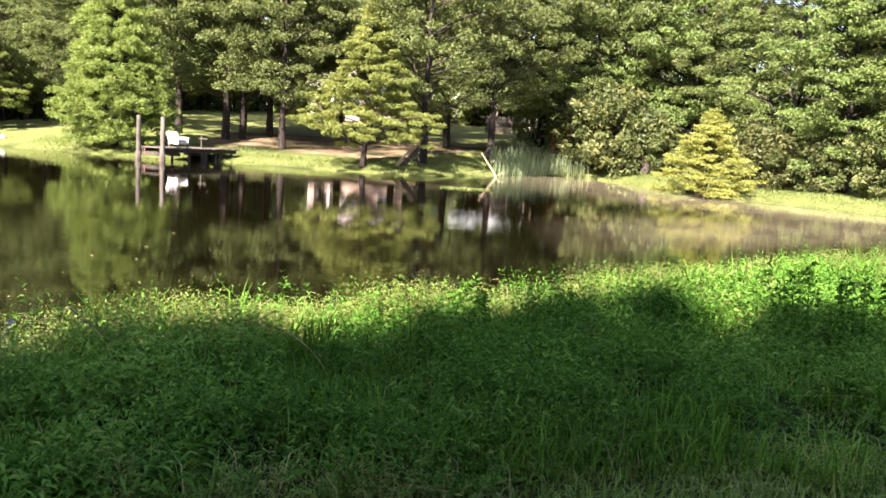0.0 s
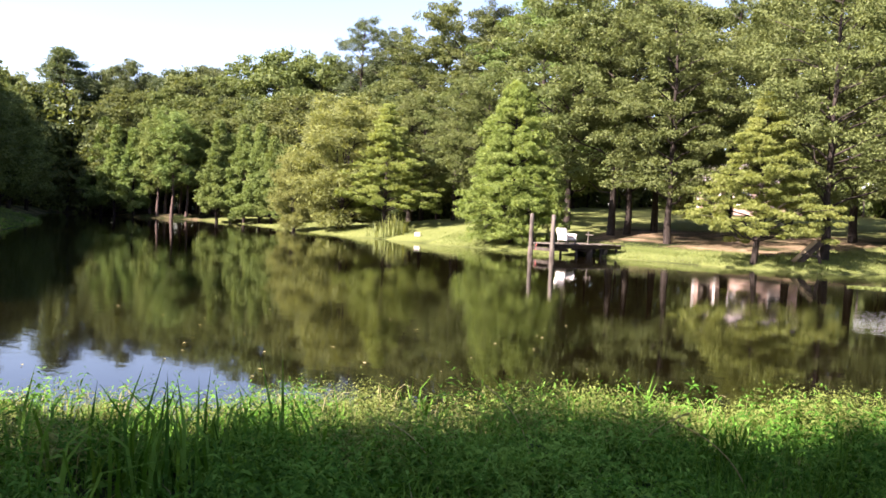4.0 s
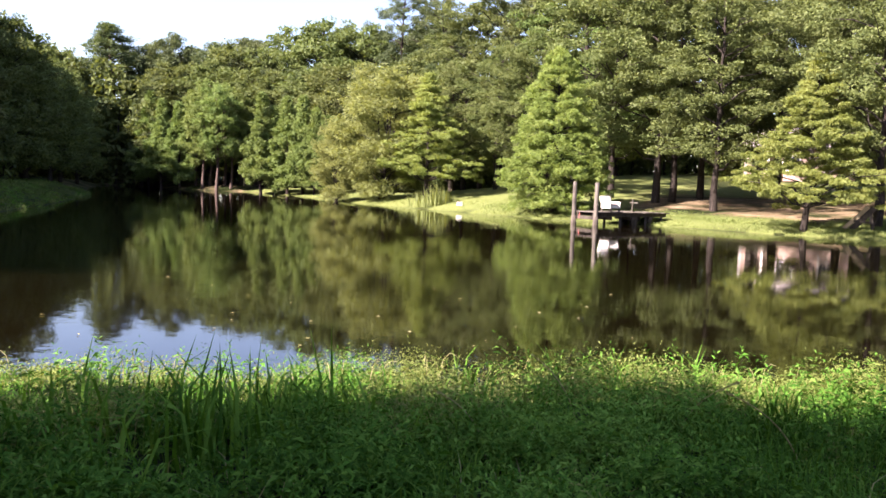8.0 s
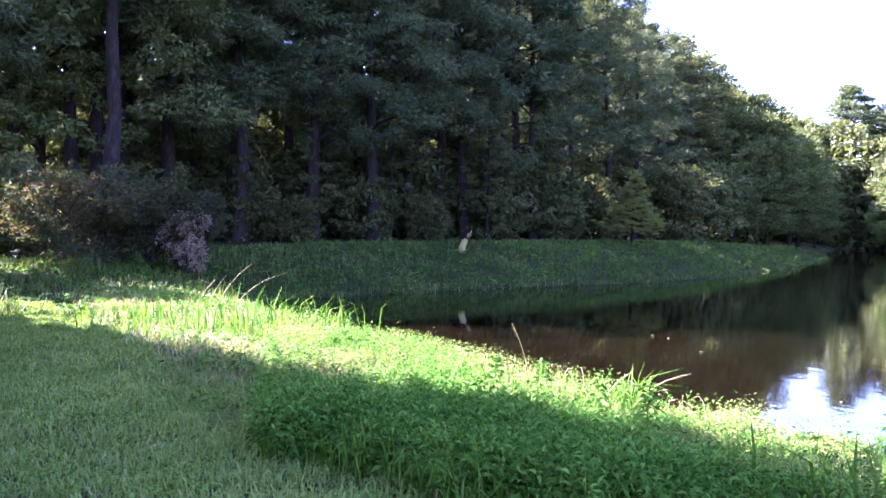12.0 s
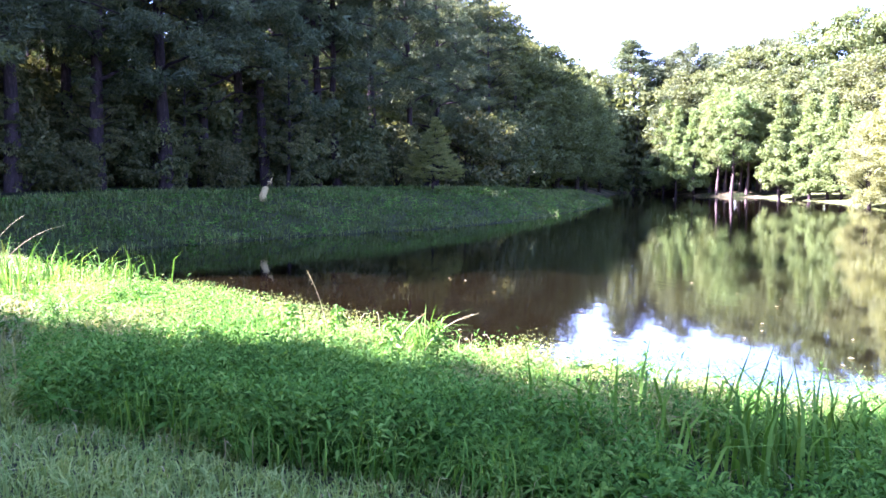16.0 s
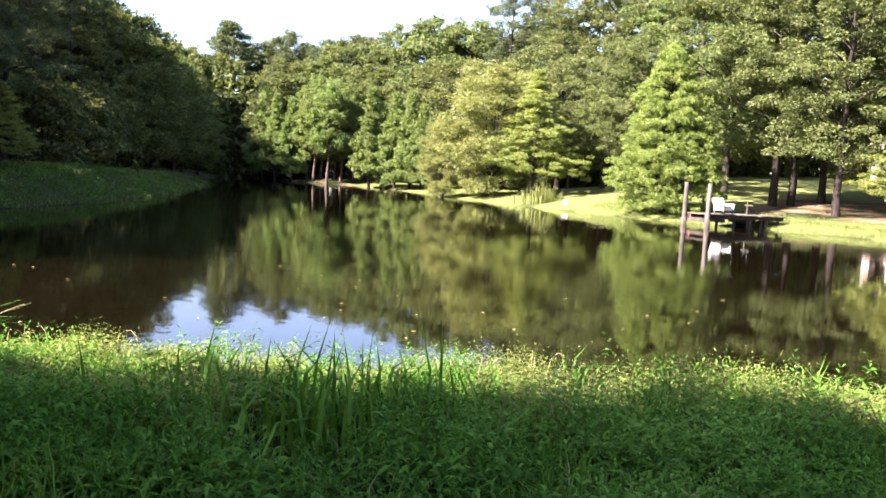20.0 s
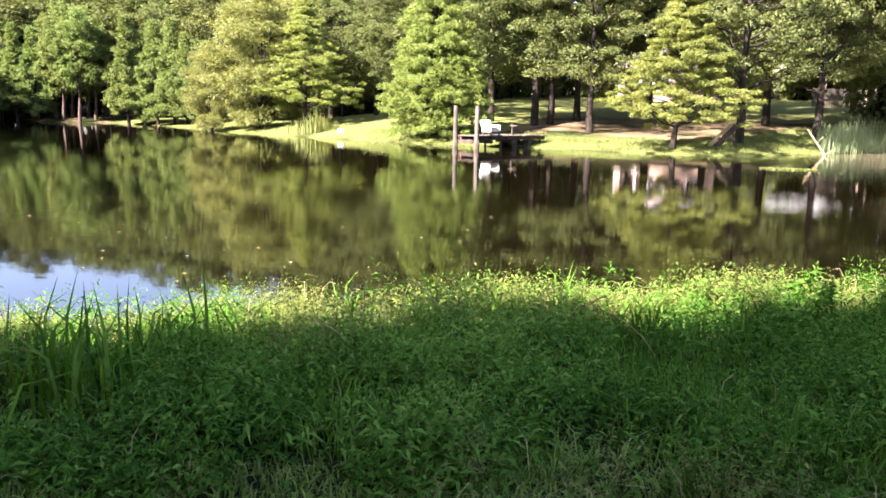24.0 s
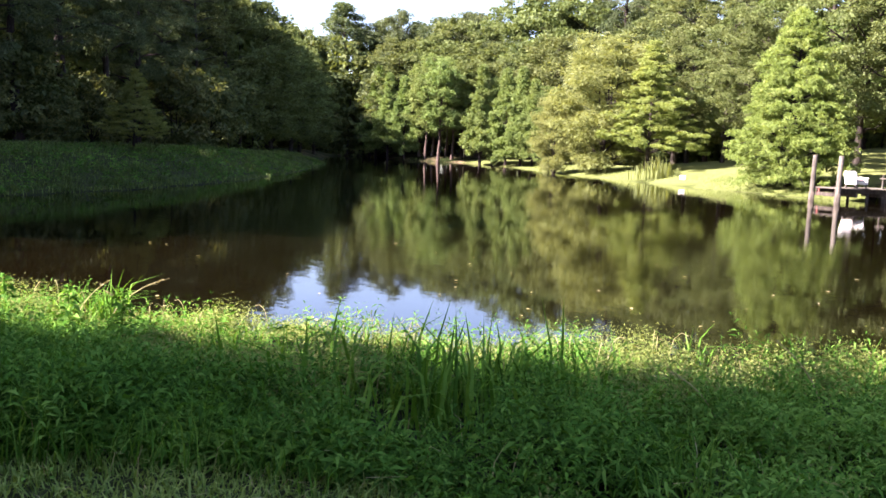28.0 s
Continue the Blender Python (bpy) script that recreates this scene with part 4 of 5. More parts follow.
def build_near_bank():
    rng = np.random.default_rng(41)
    reach = lambda p: np.hypot(p[:, 0], p[:, 1])  # noqa: E731
    turn = lambda p: np.degrees(np.arctan2(-p[:, 0], p[:, 1]))  # noqa: E731
    # mown grass where one stands
    at, s = scatter(rng, 420000, -17, 5, -4.5, 6.5, lambda p, s: (s > 0.8) & ~hollow(p) & (reach(p) > 1.9) & (reach(p) < weeds_from(p) + 0.5 + 1.6 * (turn(p) > 82)) & (np.abs(turn(p) - 40) < 78))
    thick = lump(at[:, 0], at[:, 1], 0.28, 1)
    h = (0.05 + 0.10 * thick * lump(at[:, 0], at[:, 1], 1.1, 2) + 0.03 * thick) * rng.uniform(0.5, 1.4, len(at))
    V, q, t = blades(rng, at, h, 0.0052 + 0.0010 * reach(at), 1.3)
    stuff("mown_grass", "short shaded green grass on the near bank", "grass", V, [q, t], M_LAWN)
    at, s = scatter(rng, 150000, -14, 9, -10, 6, lambda p, s: (s > 0.8) & (reach(p) < weeds_from(p) + 0.3) & (reach(p) < 11) & ((reach(p) <= 1.9) | (np.abs(turn(p) - 40) >= 78)))
    V, q, t = blades(rng, at, rng.uniform(0.04, 0.12, len(at)), 0.011, 1.4)
    stuff("lawn_behind", "short shaded grass under the trees of the near bank", "grass", V, [q, t], M_LAWN)
    at, s = scatter(rng, 9000, -17, 5, -4.5, 6.5, lambda p, s: (s > 0.8) & (reach(p) > 1.9) & (reach(p) < weeds_from(p) + 0.4) & (np.abs(turn(p) - 40) < 78) & (lump(p[:, 0], p[:, 1], 0.7, 5) > 0.45))
    V, q, t = blades(rng, at, rng.uniform(0.05, 0.14, len(at)), 0.004 + 0.0008 * reach(at), 1.6)
    stuff("dry_blades", "thin dry blades in the mown grass", "grass", V, [q, t], M_STRAW)
    at, s = scatter(rng, 9000, -9, 4, -2, 6, lambda p, s: (reach(p) > 2.2) & (reach(p) < weeds_from(p) + 0.2) & (lump(p[:, 0], p[:, 1], 0.6, 8) > 0.62))
    V, q = sprigs(rng, at, rng.uniform(0.05, 0.11, len(at)), 0.035, 3, 0.5)
    stuff("lawn_weeds", "small round-leaved weeds in the mown grass", "weeds", V, [q], M_WEED)
    heap = lambda p: np.clip((lump(p[:, 0], p[:, 1], 0.8, 11) * 0.5 + lump(p[:, 0], p[:, 1], 0.34, 12) * 0.5 - 0.27) / 0.42, 0, 1)  # noqa: E731
    # the mat of leafy weeds from there down to the water, in mounds with dark gaps between
    at, s = scatter(rng, 400000, -13, 17, 0, 20, lambda p, s: (s > -0.25) & (reach(p) > weeds_from(p)) & (reach(p) < 17) & (turn(p) < 91) & (turn(p) > -36) & ~hollow(p) & (rng.random(len(s)) < np.clip(6.5 / reach(p), 0.3, 1) * np.clip(0.05 + 1.6 * heap(p), 0, 1)))
    mound = heap(at)
    front = np.clip((reach(at) - weeds_from(at)) / 0.7, 0, 1)
    tall = (0.03 + 0.36 * mound + np.where(s < 1.4, 0.03, 0.075) * rng.normal(size=len(at))) * (0.45 + 0.55 * front)
    low = 1 - (1 - np.interp(turn(at), [30, 40, 68, 78], [1.0, 0.72, 0.72, 0.85])) * np.clip((reach(at) - 4.7) / 0.8, 0, 1)
    tall = tall * low
    tall = np.maximum(tall, np.where(s < 1.2, 0.40 * low + 0.20 * mound - at[:, 2], 0)).clip(0.06, 0.62)
    size = 0.060 + 0.028 * lump(at[:, 0], at[:, 1], 1.4, 14) + 0.002 * np.clip(reach(at) - 6, 0, 8)
    # towards the water more sprigs take the painted sunlit colour
    fine = lump(at[:, 0], at[:, 1], 0.8, 15) + rng.normal(size=len(at)) * 0.12 + 0.5 * np.clip(1.9 - s, 0, 1) - 0.1 * (s > 2.4) > 0.62
    for k, name, label, mat in ((~fine, "bank_weeds_mat", "dense mat of pointed-leaved green weeds along the near bank", M_WEED), (fine, "waterside_weeds", "leafy weeds in a sunlit yellow-green down to the near water's edge", M_LIT_FRINGE)):
        V, q = sprigs(rng, at[k], tall[k], size[k] * (0.66 if mat is M_LIT_FRINGE else 1.0), 5, 0.21)
        stuff(name, label, "weeds", V, [q], mat)
    at, s = scatter(rng, 5200, -8, 9, 1, 13, lambda p, s: (s > 0.3) & (reach(p) > weeds_from(p) + 0.1) & (turn(p) < 70) & (lump(p[:, 0], p[:, 1], 0.9, 18) > 0.42))
    low = 1 - (1 - np.interp(turn(at), [30, 40, 68, 78], [1.0, 0.72, 0.72, 0.85])) * np.clip((reach(at) - 4.7) / 0.8, 0, 1)
    V, q = sprigs(rng, at, rng.uniform(0.30, 0.50, len(at)) * low, 0.085, 6, 0.17, 0.5)
    stuff("tall_sprigs", "taller narrow-leaved sprigs that stand out of the mat of weeds", "weeds", V, [q], M_WEED)
    # stems that show in the gaps and along the front of the mat
    at, s = scatter(rng, 170000, -11, 9, 0, 13, lambda p, s: (s > 0.4) & (reach(p) > weeds_from(p) - 0.15) & (reach(p) < weeds_from(p) + 2.4) & (lump(p[:, 0], p[:, 1], 1.1, 17) > 0.35) & (turn(p) < 90) & ~hollow(p))
    V, q, t = blades(rng, at, rng.uniform(0.14, 0.50, len(at)) * (0.35 + 0.8 * lump(at[:, 0], at[:, 1], 0.8, 16)), 0.0045 + 0.0009 * reach(at), 1.1)
    stuff("bank_grass", "fine green grass between the weeds of the near bank", "grass", V, [q, t], M_GRASS)
    at, s = scatter(rng, 5000, -11, 9, 0, 13, lambda p, s: (s > 0.4) & (reach(p) > weeds_from(p) - 0.2) & (reach(p) < weeds_from(p) + 1.6) & (turn(p) < 90))
    V, q, t = blades(rng, at, rng.uniform(0.10, 0.36, len(at)), 0.0035 + 0.0006 * reach(at), 1.2)
    stuff("dry_stems", "thin dry brown stems among the weeds", "grass", V, [q, t], M_STRAW)
    # tufts of long arching grass
    hubs, s = scatter(rng, 700, -9, 9, 1, 12, lambda p, s: (s > 0.5) & (reach(p) > weeds_from(p)) & (turn(p) < 80) & (lump(p[:, 0], p[:, 1], 1.3, 21) > 0.4))
    i = np.repeat(np.arange(len(hubs)), 26)
    at = hubs[i] + np.column_stack([rng.normal(size=(len(i), 2)) * 0.07, np.zeros(len(i))])
    V, q, t = blades(rng, at, rng.uniform(0.30, 0.58, len(hubs))[i] * rng.uniform(0.5, 1.1, len(i)), 0.006 + 0.001 * reach(at), 1.3)
    stuff("bank_tufts", "tufts of arching green grass among the weeds", "grass", V, [q, t], M_GRASS)
    # curling tips that stand out over the water's edge
    at, s = scatter(rng, 2600, -11, 15, 1, 19, lambda p, s: (s > -0.15) & (s < 1.5) & (turn(p) < 84))
    low = np.interp(turn(at), [30, 40, 68, 78], [1.0, 0.72, 0.72, 0.85])
    top = np.maximum(0.46 - at[:, 2], 0.24) * low + rng.uniform(0.02, 0.20, len(at)) ** 1.2
    lines = []
    for (x, y, z), h, a, c in zip(at, top, rng.uniform(0, 6.28, len(at)), rng.uniform(0.1, 0.4, len(at))):
        k = np.array([0, 0.4, 0.7, 0.88, 1.0])
        away, rise = c * h * np.array([0, 0.1, 0.35, 0.8, 1.25]), h * np.array([0, 0.5, 0.85, 1.0, 0.97])
        lines.append((np.stack([x + np.cos(a) * away, y + np.sin(a) * away, z + rise], 1), 0.0045 - 0.002 * k))
    V, q = tubes(lines, 3)
    stuff("curled_tips", "thin curling weed tips at the near water's edge", "weeds", V, [q], M_STRAW)
    # a belt of larger-leaved weeds, and the pale grass of the sunny cove
    belt = lambda p: (reach(p) - weeds_from(p)) / np.interp(turn(p), [46, 56, 70, 84, 90], [0.6, 0.9, 1.7, 1.6, 0.6])  # noqa: E731
    at, s = scatter(rng, 34000, -9, -2.2, 0, 5.5, lambda p, s: (turn(p) > 44 + 10 * rng.random(len(s))) & (turn(p) < 90) & (s > 0.9) & (belt(p) > 0.02) & (belt(p) < 0.8 + 0.4 * lump(p[:, 0], p[:, 1], 0.6, 31)))
    h = (0.16 + 0.36 * (0.6 * lump(at[:, 0], at[:, 1], 0.5, 32) + 0.4 * lump(at[:, 0], at[:, 1], 0.2, 33))) * np.clip(0.55 + belt(at) * 1.6, 0.5, 1) * np.interp(turn(at), [46, 60, 72], [0.55, 0.72, 1.0]) * rng.uniform(0.75, 1.15, len(at))
    V, q = sprigs(rng, at, h, 0.115, 5, 0.20, 0.3)
    stuff("willow_weeds", "dense belt of dark long-leaved weeds beside the mown grass", "weeds", V, [q], M_WEED)
    soft = lambda p, s: np.clip(1.25 - np.abs(s - 1.5) / 2.1, 0, 1) * (0.35 + 0.65 * patchy(p, 1.3)) > rng.random(len(s))  # noqa: E731
    left = lambda p: (turn(p) > 74 + 8 * rng.random(len(p))) & (reach(p) > weeds_from(p) - 0.5)  # noqa: E731
    at, s = scatter(rng, 110000, -17, -6.0, -4, 5, lambda p, s: (s > 0) & left(p) & soft(p, s))
    V, q, t = blades(rng, at, rng.uniform(0.08, 0.30, len(at)) * (0.5 + 0.8 * lump(at[:, 0], at[:, 1], 0.5, 41)), 0.006 + 0.0009 * reach(at), 1.5)
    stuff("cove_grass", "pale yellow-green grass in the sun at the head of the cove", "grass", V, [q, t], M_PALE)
    at, s = scatter(rng, 14000, -17, -6.0, -4, 5, lambda p, s: (s > 0) & left(p) & soft(p, s) & (patchy(p, 0.8) > 0.3))
    V, q, t = blades(rng, at, rng.uniform(0.10, 0.34, len(at)), 0.006 + 0.0009 * reach(at), 1.4)
    stuff("dry_grass", "thin dry stalks among the grass of the cove", "grass", V, [q, t], M_STRAW)
    at, s = scatter(rng, 26000, -17, -7.0, -4, 5, lambda p, s: (s > 0.1) & left(p) & soft(p, s) & (lump(p[:, 0], p[:, 1], 0.9, 42) > 0.4))
    V, q = sprigs(rng, at, rng.uniform(0.10, 0.30, len(at)) * (0.5 + 0.8 * lump(at[:, 0], at[:, 1], 0.5, 41)), 0.08, 4, 0.27)
    stuff("cove_weeds", "leafy green weeds among the grass of the cove", "weeds", V, [q], M_WEED)


build_near_bank()


def build_far_banks():
    rng = np.random.default_rng(43)
    # banks across the water
    at, s = scatter(rng, 300000, -66, 30, 22, 70, lambda p, s: (s > -0.2) & (s < 3.4 + 2.6 * rng.random(len(s)) ** 2) & (p[:, 1] + 1.0 * p[:, 0] > -12) & ((p[:, 0] > -48) | (rng.random(len(s)) < 0.25)))
    h = (0.06 + 0.17 * patchy(at, 0.5) * patchy(at[:, [1, 0]], 1.1)) * rng.uniform(0.5, 1.3, len(at)) * np.clip(0.35 + 0.4 * s, 0.3, 1)
    V, q, t = blades(rng, at, h, 0.017, 1.3)
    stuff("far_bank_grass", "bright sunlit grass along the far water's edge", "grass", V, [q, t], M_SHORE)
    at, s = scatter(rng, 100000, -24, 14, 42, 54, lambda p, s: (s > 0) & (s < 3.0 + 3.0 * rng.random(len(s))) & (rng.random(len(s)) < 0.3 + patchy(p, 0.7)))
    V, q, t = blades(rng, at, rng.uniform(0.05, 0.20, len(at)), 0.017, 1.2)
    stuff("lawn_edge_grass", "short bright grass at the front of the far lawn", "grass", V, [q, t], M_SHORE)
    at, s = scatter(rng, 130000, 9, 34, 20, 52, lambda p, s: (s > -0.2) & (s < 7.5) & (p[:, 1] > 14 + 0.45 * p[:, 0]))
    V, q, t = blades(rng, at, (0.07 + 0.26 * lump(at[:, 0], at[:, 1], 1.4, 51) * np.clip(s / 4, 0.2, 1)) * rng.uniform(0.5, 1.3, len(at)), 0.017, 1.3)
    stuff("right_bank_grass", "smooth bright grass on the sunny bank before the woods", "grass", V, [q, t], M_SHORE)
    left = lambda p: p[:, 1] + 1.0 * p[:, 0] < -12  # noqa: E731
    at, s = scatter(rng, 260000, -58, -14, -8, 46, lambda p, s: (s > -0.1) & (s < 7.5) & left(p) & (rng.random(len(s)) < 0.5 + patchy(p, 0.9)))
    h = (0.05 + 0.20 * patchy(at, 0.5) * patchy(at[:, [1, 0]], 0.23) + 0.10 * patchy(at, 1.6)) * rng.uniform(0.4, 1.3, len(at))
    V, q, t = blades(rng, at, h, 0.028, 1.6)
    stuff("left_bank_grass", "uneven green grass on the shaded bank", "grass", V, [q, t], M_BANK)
    hubs, s = scatter(rng, 2600, -58, -14, -8, 46, lambda p, s: (s > 0.2) & (s < 6.5) & left(p) & (patchy(p, 0.6) > 0.35))
    i = np.repeat(np.arange(len(hubs)), 42)
    at = hubs[i] + np.column_stack([rng.normal(size=(len(i), 2)) * 0.22, np.zeros(len(i))])
    V, q, t = blades(rng, at, (rng.uniform(0.2, 0.62, len(hubs)))[i] * rng.uniform(0.4, 1.1, len(i)), 0.018, 1.5)
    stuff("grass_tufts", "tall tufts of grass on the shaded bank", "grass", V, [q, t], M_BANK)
    at, s = scatter(rng, 22000, -58, -14, -8, 46, lambda p, s: (s > 0.0) & (s < 7.5) & left(p) & (patchy(p, 0.9) > 0.45))
    V, q = weeds(rng, at, rng.uniform(0.1, 0.6, len(at)) ** 1.3 * patchy(at, 0.6), 0.17, 7)
    stuff("bank_weeds", "leafy weeds on the shaded bank", "weeds", V, [q], M_WEED)
    at, s = scatter(rng, 70000, -58, -14, -8, 46, lambda p, s: (s > -0.15) & (s < 7.5) & left(p) & ((patchy(p, 0.33) > 0.58) | (s < 0.25) | (s > 5.2)) & (rng.random(len(s)) < 0.2 + patchy(p, 1.9)))
    V, q, t = blades(rng, at, rng.uniform(0.08, 0.35, len(at)), 0.022, 1.3)
    stuff("dry_bank_grass", "patches of pale dry grass on the shaded bank", "grass", V, [q, t], M_SHORE)
    at, s = scatter(rng, 13000, 3, 14, 40, 60, lambda p, s: (s > -0.4) & (s < 3.0) & (p[:, 0] < 7.5 + 2.5 * rng.random(len(s)) ** 2))
    V, q, t = blades(rng, at, rng.uniform(0.7, 1.9, len(at)) * (0.5 + 0.6 * patchy(at, 0.7)), 0.032, 0.35)
    stuff("cattails", "pale green cattail reeds at the water's edge", "reeds", V, [q, t], M_REED)


build_far_banks()


# ---- built things ----
M_WHITE = rough_material("weathered_white_paint", [(0.2, (0.40, 0.36, 0.31)), (0.5, (0.55, 0.52, 0.47)), (0.9, (0.66, 0.63, 0.58))], 4.0, rough=0.6, bump=0.05)
M_ROOF = rough_material("pale_metal_roof", [(0.2, (0.55, 0.57, 0.60)), (0.6, (0.72, 0.74, 0.77)), (0.9, (0.80, 0.81, 0.83))], 1.5, rough=0.45, bump=0.05)
M_SHINGLE = rough_material("grey_brown_shingles", [(0.2, (0.10, 0.085, 0.075)), (0.6, (0.19, 0.165, 0.15)), (0.9, (0.26, 0.23, 0.21))], 2.0, bump=0.4)
M_BRICK = rough_material("rosy_brick", [(0.2, (0.30, 0.19, 0.15)), (0.5, (0.45, 0.32, 0.265)), (0.9, (0.56, 0.43, 0.37))], 3.0, bump=0.3)
M_GLASS = rough_material("dark_window_glass", [(0.2, (0.02, 0.025, 0.03)), (0.9, (0.05, 0.055, 0.06))], 1.0, rough=0.08, bump=0.0)
M_RED = rough_material("faded_red_paint", [(0.2, (0.22, 0.05, 0.04)), (0.9, (0.38, 0.10, 0.08))], 4.0, rough=0.6, bump=0.1)
M_PALE_WOOD = rough_material("bleached_wood", [(0.2, (0.20, 0.155, 0.09)), (0.5, (0.32, 0.25, 0.15)), (0.9, (0.42, 0.34, 0.22))], 5.0, bump=0.4, stretch=(3, 3, 0.6))
M_RUSTY_WOOD = rough_material("rusty_orange_boards", [(0.2, (0.24, 0.09, 0.03)), (0.5, (0.38, 0.16, 0.06)), (0.9, (0.50, 0.26, 0.12))], 4.0, bump=0.3, stretch=(3, 3, 0.6))
# the yellow is sunlight put into the wood's colour
M_SUNLIT_WOOD = rough_material("sunlit_broken_wood", [(0.2, (0.20, 0.15, 0.05)), (0.5, (0.34, 0.27, 0.10)), (0.9, (0.46, 0.38, 0.17))], 5.0, bump=0.4, stretch=(3, 3, 0.6))
M_CUSHION = rough_material("grey_pink_cushion", [(0.2, (0.36, 0.28, 0.26)), (0.9, (0.52, 0.42, 0.39))], 6.0, bump=0.2)


def tube_part(name, pts, radii, mat, parent, label="", sides=10):
    V, F = tubes([(pts, radii)], sides)
    caps = [np.arange(sides)[None, ::-1], np.arange(len(V) - sides, len(V))[None]]
    ob = new(name, np_mesh(name, V, [F, *caps], mat, False))
    ob.parent = parent
    return tagged(ob, label) if label else ob


def build_dock():
    """A short fishing dock: two tall pilings at its outer end, planks laid across two bearers."""
    dock = thing("dock", "weathered grey wooden dock with two tall pilings over the water", "dock", pose(-14.83, 41.6, 0, 0, 0, -28.9))
    rng = np.random.default_rng(61)
    for x, top in ((-0.87, 2.24), (0.87, 2.22)):
        pts = [(x, 0.0, -1.2), (x + 0.01, 0, 0.1), (x - 0.01, 0.01, 1.2), (x + 0.015, 0, top - 0.03), (x + 0.015, 0, top)]
        tube_part("piling", pts, (0.125, 0.125, 0.115, 0.11, 0.09), M_GREY_WOOD, dock)
        tube_part("piling_foot", [(x, 0, -1.2), (x, 0, -0.1), (x, 0.0, 0.42)], (0.15, 0.15, 0.135), M_DARK_WOOD, dock, "dark wet foot of the piling")
    for x in (-0.62, 0.62):
        part("bearer", boxed((0.09, 5.4, 0.20), (x, 2.75, 0.535), bevel=0.008), M_DARK_WOOD, dock)
        for y in (2.0, 3.9, 5.1):
            tube_part("post", [(x, y, -1.0), (x, y, 0.44)], (0.075, 0.07), M_DARK_WOOD, dock)
    for y in (0.16, 1.2, 3.0):
        part("crossbeam", boxed((1.62, 0.09, 0.18), (0, y, 0.345), bevel=0.008), M_DARK_WOOD, dock)
    for k, (x, y) in enumerate(((-0.45, 3.3), (0.1, 3.5), (0.5, 3.2), (-0.2, 4.1), (0.4, 4.3))):
        part("crib_timber", boxed((0.22, 0.5, 0.75), (x, y, 0.12), (6 * k - 10, 4 * k - 8, 17 * k), bevel=0.02), M_DARK_WOOD, dock)
    mesh = None
    for k in range(36):
        if mesh is None:
            mesh = part("plank", boxed((1.9, 0.14, 0.045), (0, 0, 0), bevel=0.006), M_GREY_WOOD, dock)
            ob = mesh
        else:
            ob = new("plank", mesh.data)
            ob.parent = dock
        ob.location = (rng.normal() * 0.02, 0.14 + k * 0.15, 0.660 + rng.normal() * 0.006)
        ob.rotation_euler = (rng.normal() * 0.01, rng.normal() * 0.012, rng.normal() * 0.008)
    tube_part("rod_stand", [(-0.55, 0.15, 0.68), (-0.57, 0.12, 0.30), (-0.6, 0.1, 0.25)], (0.02, 0.02, 0.018), M_RED, dock, "thin faded red rod at the dock's end")


build_dock()


def build_armchair():
    """A white boxy armchair that faces along the water."""
    at = pose(-14.83, 41.6, 0, 0, 0, -28.9) @ pose(0.42, 1.45, 0.686, 0, 0, 96) @ Matrix.Diagonal((0.95, 1.2, 0.85, 1))
    chair = thing("armchair", "white boxy armchair with a pale cushion standing on the dock", "armchair", at)
    part("seat", boxed((0.62, 0.60, 0.16), (0, 0, 0.33), bevel=0.03), M_WHITE, chair)
    part("cushion", boxed((0.54, 0.50, 0.10), (0, -0.03, 0.455), bevel=0.035), M_CUSHION, chair, "grey-pink seat cushion")
    part("backrest", boxed((0.80, 0.15, 0.62), (0, 0.30, 0.68), (-12, 0, 0), bevel=0.05), M_WHITE, chair)
    for x in (-0.37, 0.37):
        part("armrest", boxed((0.11, 0.66, 0.10), (x, 0, 0.60), bevel=0.03), M_WHITE, chair)
        part("side_panel", boxed((0.06, 0.58, 0.36), (x, 0, 0.39), bevel=0.015), M_WHITE, chair)
        for y in (-0.26, 0.26):
            part("leg", boxed((0.06, 0.06, 0.26), (x * 0.9, y, 0.13), bevel=0.006), M_GREY_WOOD, chair)


build_armchair()


def build_tackle_stand():
    x, y = -13.05, 44.3
    stand = thing("rail_post", "short grey rail post on the dock among weeds", "post", pose(x, y, 0.676, 0, 0, -28.9))
    part("upright", boxed((0.07, 0.07, 0.70), (0, 0, 0.36), bevel=0.008), M_GREY_WOOD, stand)
    part("arm", boxed((0.60, 0.05, 0.06), (0.1, 0, 0.52), bevel=0.006), M_GREY_WOOD, stand)
    part("foot", boxed((0.22, 0.22, 0.04), (0, 0, 0.025), bevel=0.008), M_GREY_WOOD, stand)


build_tackle_stand()


def build_bucket():
    x, y, z = place(28.8, 55.5)
    bucket = thing("cooler", "small white cooler box with a lid standing on the lawn", "cooler", pose(x, y, z, 0, 0, 20) @ Matrix.Scale(0.75, 4))
    part("body", boxed((0.52, 0.34, 0.30), (0, 0, 0.15), bevel=0.03), M_WHITE, bucket)
    part("lid", boxed((0.55, 0.37, 0.07), (0, 0, 0.337), bevel=0.025), M_WHITE, bucket)
    part("handle", boxed((0.40, 0.03, 0.03), (0, -0.20, 0.26), bevel=0.008), M_WHITE, bucket)


build_bucket()


